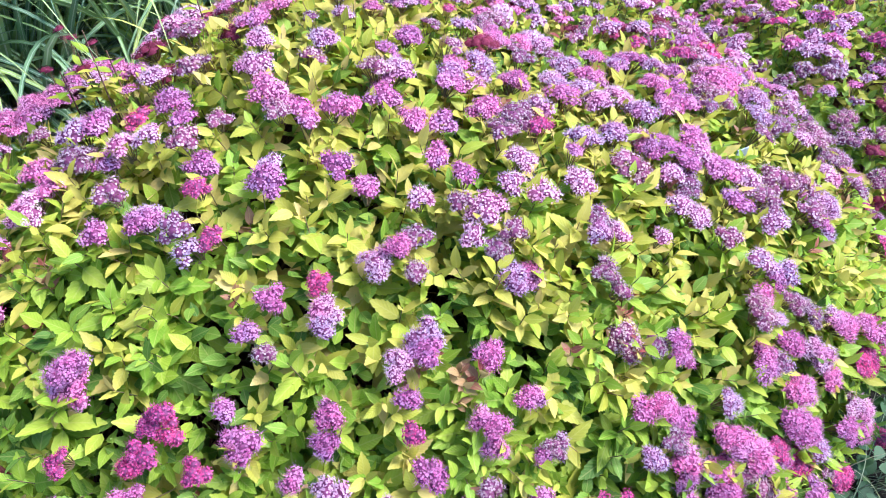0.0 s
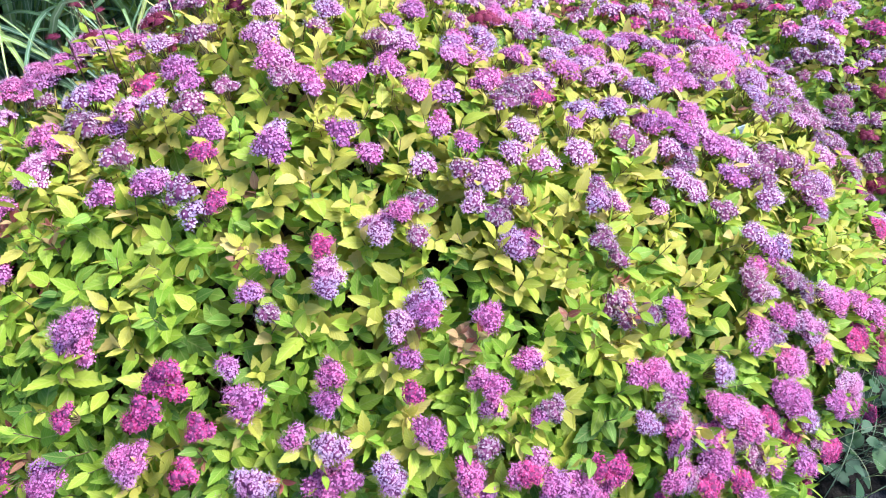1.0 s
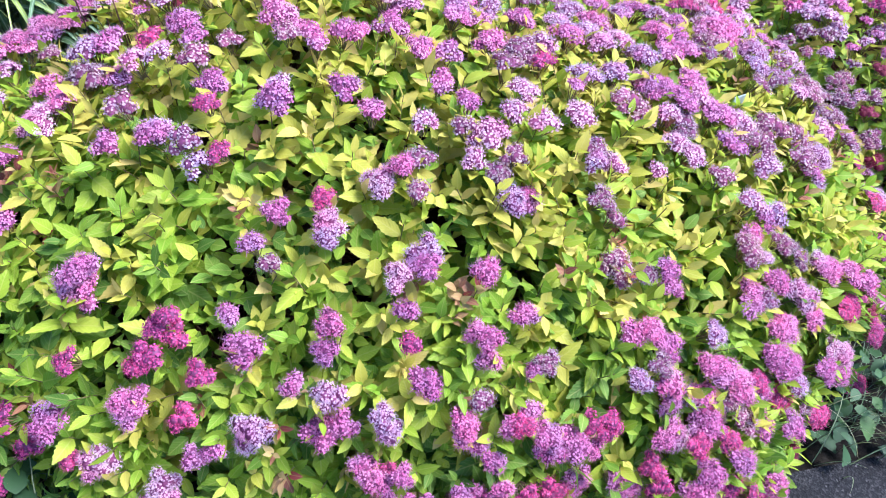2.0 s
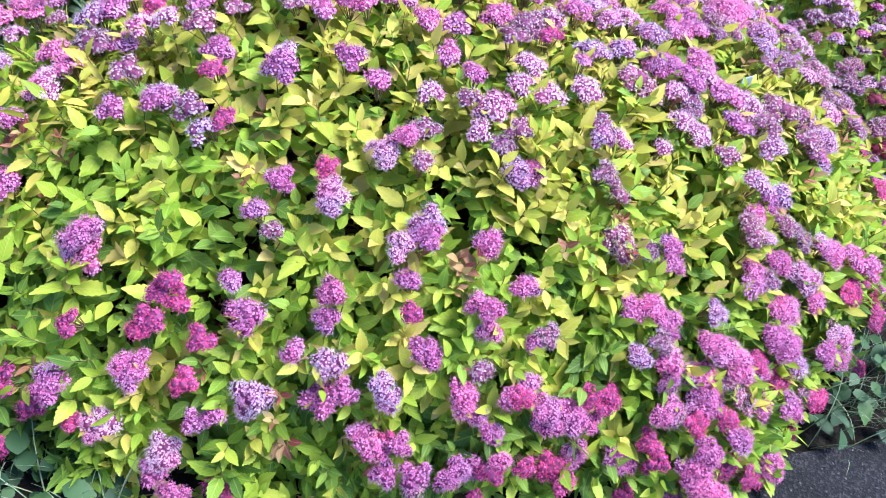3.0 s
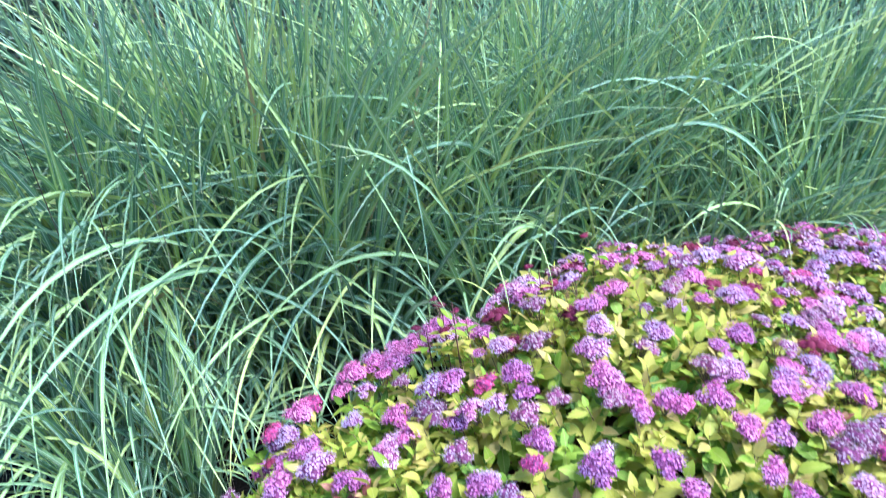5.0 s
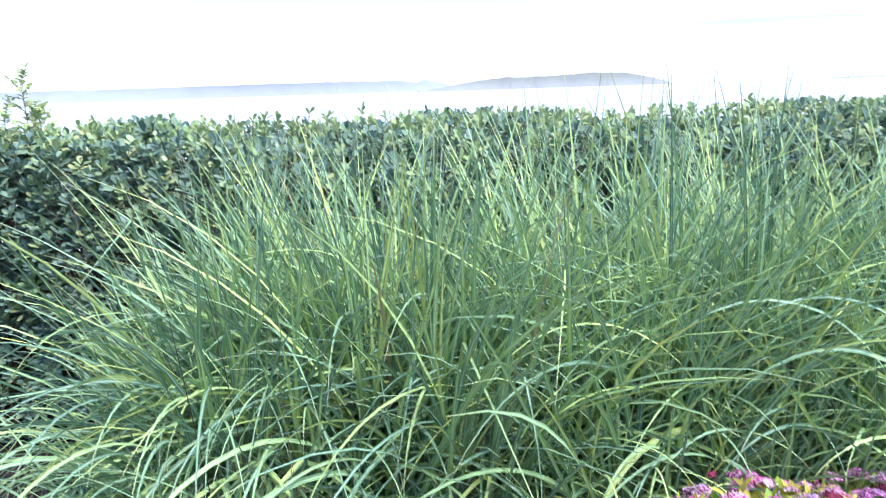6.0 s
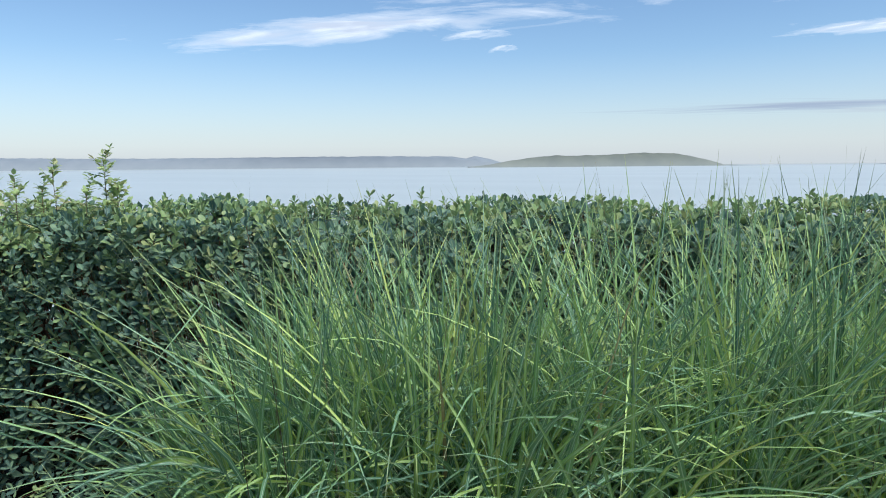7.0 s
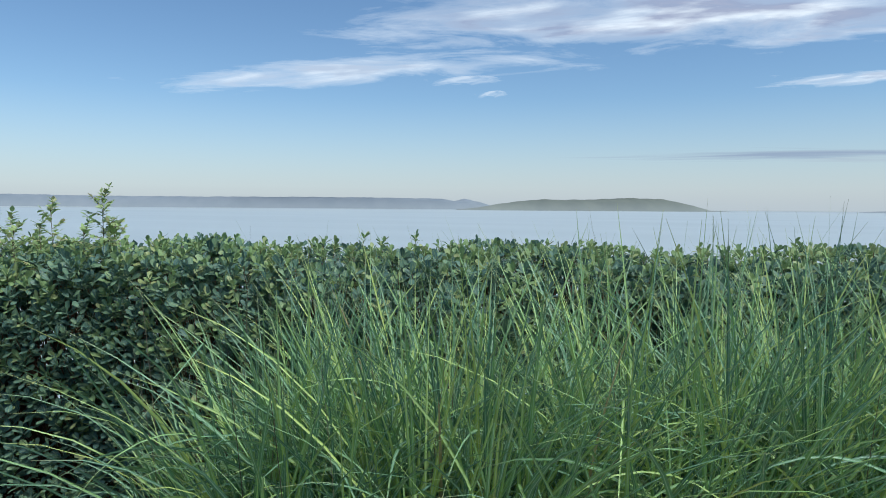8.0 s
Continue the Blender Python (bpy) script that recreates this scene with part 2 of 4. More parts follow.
def child(name, mesh, parent, label="", kind="", m=None):
    """A mesh object under a thing; meshes are made in world places unless m says where this one stands."""
    ob = new(name, mesh)
    ob.parent = parent
    inverse = Matrix.Identity(4) if parent.parent else Matrix.Translation(-parent.matrix_world.translation)
    ob.matrix_basis = inverse @ (m if m is not None else Matrix.Identity(4))
    return tagged(ob, label, kind=kind)


def frames(way, up):
    """Turns whose y runs along way and whose z leans to up."""
    y = unit(way)
    x = unit(np.cross(y, up))
    return np.stack([x, y, np.cross(x, y)], axis=-1)


def set_shapes(local, turns, places, scale):
    return np.einsum("kij,kcj->kci", turns, local * scale[:, None, None]) + places[:, None]


# ---------- leaf shapes ----------
def leaf_shape(width, fold, curl, steps=(0.2, 0.46, 0.76), bulge=(0.78, 1.0, 0.58)):
    """A folded, curled leaf of length 1 along y: a midrib and two margins."""
    pts, uv, faces = [(0, 0, 0)], [(0.5, 0)], [(0, 2, 1), (0, 3, 2)]
    for i, (s, b) in enumerate(zip(steps, bulge)):
        z = -curl * s * s
        pts += [(-width / 2 * b, s, z + fold * b), (0, s, z), (width / 2 * b, s, z + fold * b)]
        uv += [(0.5 - b / 2, s), (0.5, s), (0.5 + b / 2, s)]
        a = 3 * i + 1
        if i < len(steps) - 1:
            faces += [(a, a + 1, a + 4, a + 3), (a + 1, a + 2, a + 5, a + 4)]
    pts.append((0, 1, -curl))
    uv.append((0.5, 1))
    faces += [(a, a + 1, a + 3), (a + 1, a + 2, a + 3)]
    return np.array(pts, float), faces, uv


def toothed_leaf(width, fold, curl, teeth=7):
    """The same with saw teeth along both margins, for the leaves nearest the path: a margin of tooth, notch, tooth on each side of the midrib."""
    pts, uv, faces = [(0, 0, 0)], [(0.5, 0)], []
    side = {-1: [0], 1: [0]}
    rib = [0]
    for i in range(1, 2 * teeth):
        s = i / (2 * teeth)
        b = math.sin(math.pi * s ** 0.75) ** 0.95 * (1.0 if i % 2 else 0.85)
        z = -curl * s * s
        rib.append(len(pts))
        pts.append((0, s, z))
        uv.append((0.5, s))
        for k in (-1, 1):
            side[k].append(len(pts))
            pts.append((k * width / 2 * b, s + (0.035 if i % 2 else 0.01), z + fold * b))
            uv.append((0.5 + k * b / 2, s))
    tip = len(pts)
    pts.append((0, 1, -curl))
    uv.append((0.5, 1))
    for k in (-1, 1):
        row = side[k] + [tip]
        mid = rib + [tip]
        for a in range(len(row) - 1):
            f = [mid[a], mid[a + 1], row[a + 1], row[a]]
            f = [v for n, v in enumerate(f) if v not in f[:n]]
            faces.append(tuple(f) if k < 0 else tuple(reversed(f)))
    return np.array(pts, float), faces, uv


SPIREA_LEAVES = [leaf_shape(0.46, 0.05, 0.14), leaf_shape(0.53, 0.04, 0.26), leaf_shape(0.42, 0.07, -0.02)]
TOOTHED = [toothed_leaf(0.48, 0.05, 0.14), toothed_leaf(0.55, 0.04, 0.27), toothed_leaf(0.43, 0.07, 0.0)]
FAR_LEAVES = [leaf_shape(w, f, c, (0.3, 0.66), (0.95, 0.75)) for w, f, c in ((0.46, 0.05, 0.14), (0.53, 0.04, 0.26), (0.42, 0.07, -0.02))]
SHADED = [leaf_shape(0.52, 0.04, 0.15), leaf_shape(0.6, 0.03, 0.1)]
def plain_leaf(width, fold, curl):
    """A folded spoon-shaped leaf of length 1 in four triangles."""
    pts = [(0, 0, 0), (-width / 2, 0.66, fold - curl * 0.4), (0, 0.6, -curl * 0.4), (width / 2, 0.66, fold - curl * 0.4), (0, 1, -curl)]
    return np.array(pts, float), [(0, 2, 1), (0, 3, 2), (1, 2, 4), (2, 3, 4)], [(0.5, 0), (0, 0.66), (0.5, 0.6), (1, 0.66), (0.5, 1)]


OBOVATE = [leaf_shape(0.46, 0.05, 0.05, (0.35, 0.68, 0.92), (0.58, 1.0, 0.72)), leaf_shape(0.52, 0.03, 0.14, (0.35, 0.66, 0.92), (0.56, 1.0, 0.74))]
FAR_OBOVATE = [leaf_shape(0.5, 0.05, 0.05, (0.45, 0.86), (0.8, 0.86)), leaf_shape(0.54, 0.03, 0.14, (0.45, 0.86), (0.8, 0.86))]
INNER = [plain_leaf(0.46, 0.05, 0.05), plain_leaf(0.5, 0.03, 0.12)]


def tubes(batch, starts, ends, r0, r1, sag=0.0, slot=0, steps=3):
    """Tapered three-sided twigs from starts to ends."""
    way = ends - starts
    turn = frames(way, np.tile([[0.3, 0.2, 0.93]], (len(way), 1)))
    rings = []
    for i in range(steps + 1):
        s = i / steps
        mid = starts + way * s
        mid[:, 2] += sag * np.sin(math.pi * s)
        r = (r0 + (r1 - r0) * s)
        ring = [mid + r * (math.cos(a) * turn[:, :, 0] + math.sin(a) * turn[:, :, 2]) for a in (0, 2.094, 4.189)]
        rings += ring
    verts = np.stack(rings, axis=1)
    faces = [(3 * i + j, 3 * i + (j + 1) % 3, 3 * i + 3 + (j + 1) % 3, 3 * i + 3 + j) for i in range(steps) for j in range(3)]
    batch.add(verts, faces, slot=slot)


# ---------- flower heads ----------
def lobes(breadth, aspect, count, seed):
    """The rounded lobes of a flat-topped cluster: x, y, z and radius of each."""
    rng = np.random.default_rng(seed)
    half = breadth / 2
    r = max(0.0075, half * 0.95 / math.sqrt(count)) * rng.uniform(0.85, 1.2, count)
    i = np.arange(count)
    rho = (half - r * 0.8) * np.sqrt((i + 0.35) / count)
    a = i * 2.39996 + rng.uniform(0, 6.28) + rng.normal(0, 0.25, count)
    x, y = rho * np.cos(a), rho * np.sin(a) / aspect
    z = -0.5 * (rho / half) ** 2 * half - 0.35 * r + rng.normal(0, 0.0012, count)
    return np.stack([x, y, z, r], axis=-1)


def head_mesh(name, tone, shape, seed, grade):
    """A cluster of tiny five-petalled flowers on crowded lobes, with threads standing out and buds between. grade: 0 for the finest."""
    rng = np.random.default_rng(seed)
    batch = Batch()
    domes = lobes(*shape, seed)
    places, ways = [], []
    for cx, cy, cz, r in domes:
        count = int((90, 50, 20)[grade] * (r / 0.012) ** 1.9) + 4
        i = np.arange(count)
        lat, a = np.arccos(1 - (i + 0.5) / count * 0.86), i * 2.39996 + rng.uniform(0, 6.28)
        n = unit(np.stack([np.sin(lat) * np.cos(a), np.sin(lat) * np.sin(a), np.cos(lat)], axis=-1) + rng.normal(0, 0.07, (count, 3)))
        at = np.array([cx, cy, cz]) + n * r * [1, 1, 0.8] * rng.uniform(0.93, 1.1, (count, 1))
        away = np.linalg.norm((at[:, None] - domes[None, :, :3]) / domes[None, :, 3:], axis=2)
        free = np.sum(away < 0.8, axis=1) == 0
        places.append(at[free])
        ways.append(n[free] + rng.normal(0, 0.34, (free.sum(), 3)) + [0, 0, 0.1])
    places, ways = np.concatenate(places), unit(np.concatenate(ways))
    k = len(places)
    z = ways
    x = unit(np.cross(rng.normal(0, 1, (k, 3)), z))
    turns = np.stack([x, np.cross(z, x), z], axis=-1)
    size = rng.uniform(0.7, 1.25, k) * (0.0015, 0.0018, 0.003)[grade]
    open_ = rng.random(k) < {"fresh": 0.84, "lilac": 0.88, "deep": 0.72, "bud": 0.1, "faded": 0.62}[tone]
    # a solid ball inside each lobe, coloured dark as the shade between its florets
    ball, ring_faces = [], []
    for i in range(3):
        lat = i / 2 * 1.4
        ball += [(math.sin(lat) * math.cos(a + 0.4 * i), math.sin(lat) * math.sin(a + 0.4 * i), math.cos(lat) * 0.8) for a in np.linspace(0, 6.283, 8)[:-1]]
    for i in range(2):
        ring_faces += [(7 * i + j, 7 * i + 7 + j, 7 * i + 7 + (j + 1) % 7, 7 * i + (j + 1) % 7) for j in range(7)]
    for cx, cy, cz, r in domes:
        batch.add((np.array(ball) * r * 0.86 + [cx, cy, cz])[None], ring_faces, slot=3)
    petals, pf = [(1.02 * math.cos(i * 1.2566), 1.02 * math.sin(i * 1.2566), 0.3) for i in range(5)], [(0, 1, 2), (0, 2, 3), (0, 3, 4)]
    batch.add(set_shapes(np.array(petals), turns[open_], places[open_], size[open_]), pf, slot=0)
    # dark eyes of open flowers, and closed buds
    eye = np.array([(0.47 * math.cos(a), 0.47 * math.sin(a), 0.36) for a in (0, 2.094, 4.189)])
    if grade == 0:
        batch.add(set_shapes(eye, turns[open_], places[open_], size[open_]), [(0, 1, 2)], slot=1)
    bud = np.array([(0.62 * math.cos(a), 0.62 * math.sin(a), 0.1) for a in (0, 2.094, 4.189)] + [(0, 0, 1.15)])
    batch.add(set_shapes(bud, turns[~open_], places[~open_], size[~open_]), [(i, (i + 1) % 3, 3) for i in range(3)], slot=1)
    # threads
    if tone != "bud":
        for _ in range((3, 2, 2)[grade]):
            d = unit(z + rng.normal(0, 0.42, (k, 3)) + [0, 0, 0.25])
            keep = open_ & (rng.random(k) < {"deep": 0.4, "faded": 0.55}.get(tone, 0.95))
            half = (0.026, 0.04, 0.07)[grade]
            thread = np.array([(-half, 0, 0), (half, 0, 0), (0, 1.0, 0)])
            batch.add(set_shapes(thread, frames(d, x)[keep], places[keep], rng.uniform(0.0045, 0.0085, keep.sum())), [(0, 1, 2)], slot=0)
    # short stalks that gather the cluster on its stem
    ends = places[::12] - z[::12] * 0.002
    tubes(batch, np.tile([[0, 0, -0.036]], (len(ends), 1)) + ends * [0.2, 0.2, 0], ends, 0.0007, 0.0004, slot=2, steps=1)
    return batch.mesh(name, [PETAL[tone], HEART[tone], GREEN_TWIG, HEART[tone] if tone == "bud" else CORE_SHADE])


# breadth, length against width, lobes
HEAD_SHAPES = {"small": (0.036, 1.1, 3), "round": (0.05, 1.15, 6), "double": (0.072, 1.45, 8), "wide": (0.104, 1.6, 13)}
HEADS = {(tone, shape, grade, i): head_mesh("flower_head", tone, form, 100 * grade + 31 * i + 7 * a + b, grade)
         for a, tone in enumerate(PETAL) for b, (shape, form) in enumerate(HEAD_SHAPES.items()) for grade in range(3) for i in range(3)}


# ---------- spirea shrubs ----------
# centre x, y; half widths to the sides, to the front, to the back; height
DOMES = {"main": (0.07, 1.35, 1.36, 0.95, 1.25, 0.7), "front": (0.57, 0.85, 0.43, 0.425, 0.3, 0.38), "rear": (0.45, 2.05, 0.85, 0.75, 0.7, 0.63),
         "side": (1.87, 1.92, 0.95, 0.85, 0.9, 0.58), "golden": (1.6, 3.0, 0.65, 0.5, 0.5, 0.47)}


def dome_height(d, x, y):
    cx, cy, rx, rf, rb, h = d
    r2 = ((x - cx) / rx) ** 2 + ((y - cy) / np.where(y < cy, rf, rb)) ** 2
    lump = 1 + 0.05 * np.sin(5.1 * x + 1.3 * y) + 0.04 * np.sin(4.3 * y - 6.2 * x + 1)
    return np.where(r2 < 1, h * np.sqrt(np.maximum(1 - r2, 0)) * lump, -1.0)


def bed_height(x, y):
    return np.max([dome_height(d, x, y) for d in DOMES.values()], axis=0)


def dome_normal(d, x, y):
    e = 0.03
    z = np.maximum(dome_height(d, x, y), 0)
    gx = (np.maximum(dome_height(d, x + e, y), 0) - np.maximum(dome_height(d, x - e, y), 0)) / (2 * e)
    gy = (np.maximum(dome_height(d, x, y + e), 0) - np.maximum(dome_height(d, x, y - e), 0)) / (2 * e)
    return unit(np.stack([-gx, -gy, np.ones_like(gx)], axis=-1)), z


def grass_side(x, y):
    """How far a spot lies past the shrub's edge towards the tall grass."""
    return (y - 1.13 - 1.2 * (x + 0.95)) * 0.64


def dome_points(d, count, rng):
    """Evenly scattered points of a dome's skin: by angle round it and by height."""
    cx, cy, rx, rf, rb, h = d
    a = rng.uniform(0, 2 * math.pi, count)
    up = rng.uniform(0.04, 1.0, count)
    r = np.sqrt(1 - up ** 2)
    x = cx + rx * r * np.cos(a)
    y = cy + np.where(np.sin(a) < 0, rf, rb) * r * np.sin(a)
    return x, y


BRONZE_AT = ((0.66, 1.0), (1.15, 1.1), (1.2, 1.55), (-0.55, 0.88), (-0.66, 0.95), (-0.62, 0.84), (0.5, 0.9), (0.6, 0.84), (0.43, 0.72), (0.34, 0.66), (0.12, 0.62), (0.9, 0.91), (1.2, 1.07), (0.59, 0.94), (-0.15, 0.46))
GOLD_AT = ((0.94, 1.17), (-0.13, 1.02), (-0.45, 1.0), (0.55, 0.78), (-0.4, 0.47))
HOLLOW_AT = ((-0.3, 0.75), (-0.2, 0.72), (0.17, 0.72), (0.0, 0.97), (-0.35, 0.58), (0.33, 0.57), (0.58, 0.66), (-0.6, 0.68), (-0.48, 0.62), (-0.7, 0.78), (-0.42, 0.68), (-0.55, 0.8), (-0.33, 0.5), (-0.28, 0.64), (-0.78, 0.7))


def near_any(x, y, spots, reach):
    return np.min([(x - a) ** 2 + (y - b) ** 2 for a, b in spots], axis=0) < reach ** 2


def shrub(key, label, seed, shoots, hold, heads=(), pieces=0, bloom=0.2, span=(-9, 9), sprigs=()):
    """hold: leaf colours by share (gold, lime, green, bronze). heads: x, y, size, shape and tone of flower heads with a place of their own."""
    rng = np.random.default_rng(seed)
    d = DOMES[key]
    cx, cy, rx, rf, rb, h = d
    mid = cx if span == (-9, 9) else cx + (0.45 if span[0] > -9 else -0.45)
    ob = thing("spirea_shrub", (mid, cy, 0), label, "flowering shrub", "spirea shrubs in the bed")
    x, y = dome_points(d, shoots, rng)
    n, z = dome_normal(d, x, y)
    own = (z >= bed_height(x, y) - 0.02) & (x >= span[0]) & (x < span[1]) & (grass_side(x, y) < rng.normal(0, 0.03, len(x)))
    own &= ~(near_any(x, y, HOLLOW_AT, 0.055) & (rng.random(len(x)) < 0.8))
    x, y, z, n = x[own], y[own], z[own], n[own]
    k = len(x)
    axis = unit(n + rng.normal(0, 0.3, (k, 3)) + [0, 0, 0.45])
    depth = np.abs(rng.normal(0, 0.035, k)) - 0.015
    tips = np.stack([x, y, z], axis=-1) - n * depth[:, None]
    tips[:, 2] = np.maximum(tips[:, 2], 0.03)
    # colour of a shoot: golden where it meets the sky, greener on the low front slope
    high = np.clip(z / h, 0, 1)
    g = hold[0] * np.clip(-0.25 + 1.55 * high, 0, 1.25)
    roll = rng.random(k)
    kind = np.where(roll < g, 0, np.where(roll < g + hold[1], 1, 2))
    kind = np.where(rng.random(k) < hold[3], 3, kind)
    kind = np.where(near_any(x, y, BRONZE_AT, 0.052) & (rng.random(k) < 0.6), 3, kind)
    kind = np.where(near_any(x, y, GOLD_AT, 0.09), 0, kind)
    kind = np.where((x < -0.25) & (y < 0.92) & (rng.random(k) < 0.35) & (kind < 2), kind + 1, kind)
    low = rng.random(k) < 0.35 * (1 - high)
    kind = np.where(low & (kind == 0), 1, kind)
    b1 = unit(np.cross(axis, [[0.31, 0.87, 0.2]]))
    b2 = np.cross(axis, b1)
    phase = rng.uniform(0, 6.28, k)
    size = rng.uniform(0.75, 1.25, k) * np.where(kind == 3, 0.7, 1.0)
    foliage, twigs = Batch(), Batch()
    single = []
    count = 13 if pieces else 9
    for i in range(count):
        s = i / (count - 1)
        a = phase + i * 2.39996 + rng.normal(0, 0.25, k)
        th = np.radians(32 + 52 * min(1, s * 1.6) + rng.normal(0, 9, k))
        way = np.cos(th)[:, None] * axis + np.sin(th)[:, None] * (np.cos(a)[:, None] * b1 + np.sin(a)[:, None] * b2)
        way[:, 2] -= 0.18
        places = tips - axis * (0.005 + 0.12 * s * size)[:, None]
        length = size * (0.025 + 0.031 * min(1, 0.25 + s * 1.5)) * rng.uniform(0.75, 1.3, k)
        keep = places[:, 2] > 0.015
        turns = frames(way, axis + rng.normal(0, 0.25, (k, 3)))
        slot = np.where((rng.random(k) < 0.08 + 0.3 * s) & (kind == 0), 1, kind)
        slot = np.where((s > 0.32) & (slot == 3), 1, slot)
        slot = np.where((s > 0.6) & (rng.random(k) < 0.4), 2, slot)
        pick = rng.integers(0, 3, k)
        for j, (pts, faces, uv) in enumerate(SPIREA_LEAVES + FAR_LEAVES):
            m = keep & (pick + 3 * (y > 1.35) == j)
            near = m & (y < cy - 0.25 * rf) & (s < 0.55) if pieces else np.zeros(k, bool)
            for q in np.nonzero(near)[0]:
                single.append((y[q] - 0.3 * z[q], j, slot[q], turns[q], places[q], length[q]))
            m &= ~near
            if m.any():
                foliage.add(set_shapes(pts, turns[m], places[m], length[m]), faces, uv, slot[m])
    # the leaves nearest the path are pieces of their own, spread over the front slope
    rng.shuffle(single)
    meshes = {}
    for i, (_, j, slot, turn, place, length) in enumerate(single):
        pts, faces, uv = TOOTHED[j]
        if i < pieces:
            if (j, slot) not in meshes:
                one = Batch()
                one.add(pts[None], faces, uv)
                meshes[j, slot] = one.mesh("leaf", [LEAF_ONE[slot]])
            m = Matrix(np.column_stack([np.vstack([turn * length, [0, 0, 0]]), [*place, 1]]).tolist())
            child("leaf", meshes[j, slot], ob, m=m)
        else:
            foliage.add(set_shapes(pts, turn[None], place[None], np.array([length])), faces, uv, slot)
    # inner, shaded leaves
    for shrink, share in ((0.93, 0.8), (0.82, 0.7)):
        xi, yi = dome_points(d, int(shoots * share * 2.6), rng)
        half = (xi >= span[0]) & (xi < span[1]) & (grass_side(xi, yi) < -0.05)
        xi, yi = xi[half], yi[half]
        ni, zi = dome_normal(d, xi, yi)
        inner = np.stack([cx + (xi - cx) * shrink, cy + (yi - cy) * shrink, np.maximum(zi * shrink, 0.02)], axis=-1)
        way = unit(ni * 0.6 + rng.normal(0, 0.8, inner.shape))
        pick, slot = rng.integers(0, 2, len(xi)), np.where(rng.random(len(xi)) < 0.5, 1, 2)
        for j, (pts, faces, uv) in enumerate(SHADED):
            m = pick == j
            foliage.add(set_shapes(pts, frames(way[m], ni[m] + [0, 0, 0.5]), inner[m], rng.uniform(0.028, 0.05, m.sum())), faces, uv, slot[m])
    child("foliage", foliage.mesh("foliage", LEAF), ob, "golden and lime-green toothed leaves", "stuff")
    # stems
    base = np.array([mid, cy, 0.0]) + rng.normal(0, 1, (k, 3)) * [rx * 0.16, rf * 0.16, 0]
    foot = base * 0.75 + tips * [0.25, 0.25, 0]
    tubes(twigs, foot, tips - axis * 0.15, 0.0035, 0.0016, 0.06)
    tubes(twigs, tips - axis * 0.155, tips, 0.0015, 0.0009, slot=1)
    child("stem", twigs.mesh("stem", [TWIG, GREEN_TWIG]), ob, "thin brown twigs", "stuff")
    # flower heads
    made = []

    def put_head(px, py, wide, tone, lift=0.012, on=ob):
        """wide: the head's breadth in millimetres."""
        shape = "small" if wide < 42 else "round" if wide < 62 else "double" if wide < 86 else "wide"
        nn, zz = dome_normal(d, np.array([px]), np.array([py]))
        nn, zz = nn[0], float(max(zz[0], 0.05))
        up = Vector(unit(nn * 0.8 + rng.normal(0, 0.13, 3) + [0, 0, 0.4]))
        m = Matrix.Translation(Vector((px, py, zz)) + up * (lift + rng.uniform(-0.012, 0.02))) @ up.to_track_quat("Z", "Y").to_matrix().to_4x4()
        m = m @ pose(0, 0, 0, 0, 0, rng.uniform(-90, 90)) @ Matrix.Scale(min(1.22 * wide * 0.001 / HEAD_SHAPES[shape][0], 1.5), 4)
        child("flower_head", HEADS[tone, shape, 0 if py < 0.82 else 1 if py < 1.55 else 2, int(rng.integers(3))], on, m=m)
        made.append((px, py))

    for tone, rows in heads:
        for px, py, wide in rows:
            for _ in range(60):
                if grass_side(px, py) < -0.015 or key != "main":
                    break
                px, py, wide = -0.03 + (px + 0.03) * 0.99, -0.09 + (py + 0.09) * 0.99, wide * 0.99
            if span[0] <= px < span[1] and dome_height(d, px, py) >= bed_height(px, py) - 1e-6:
                # the crown is further gone than the slope
                if tone == "fresh" and px > 0.25 and py > 0.92 and rng.random() < 0.4:
                    tone_here = "lilac" if rng.random() < 0.5 else "faded"
                else:
                    tone_here = tone
                put_head(px, py, wide, tone_here)
    for px, py, wide, tone, lift in sprigs:
        # a stem that stands over the leaves, with a few golden leaves of its own
        z0 = float(dome_height(d, px, py))
        b = Batch()
        tubes(b, np.array([[px + 0.02, py, z0 - 0.06]]), np.array([[px, py, z0 + lift - 0.005]]), 0.0022, 0.0013)
        sprig = child("sprig", b.mesh("sprig", [TWIG]), ob, "reddish sprig with dark buds")
        put_head(px, py, wide, tone, lift, sprig)
        for i in range(6):
            turn = rng.uniform(0, 6.28)
            way = np.array([[math.cos(turn), math.sin(turn), 0.35]])
            turns = frames(way, np.array([[0.0, 0.0, 1.0]]))[0] * rng.uniform(0.03, 0.045)
            at = (px, py, z0 + lift * (0.2 + 0.12 * i) - 0.02)
            b = Batch()
            pts, faces, uv = TOOTHED[i % 3]
            b.add(pts[None], faces, uv)
            child("leaf", b.mesh("leaf", [LEAF_ONE[0 if i < 4 else 1]]), sprig, m=Matrix(np.column_stack([np.vstack([turns, [0, 0, 0]]), [*at, 1]]).tolist()))
    # the rest by chance: dense on the crown and the back, along the low front edge towards the path, sparse between
    want = int(bloom * k)
    share = np.clip((y - cy + 0.35 * rf) / (0.5 * rf), 0.03, 1) + 0.5 * ((high < 0.4) & (x > cx)) + 0.25 * (high < 0.35)
    order = np.argsort(-np.log(rng.random(k)) / share)
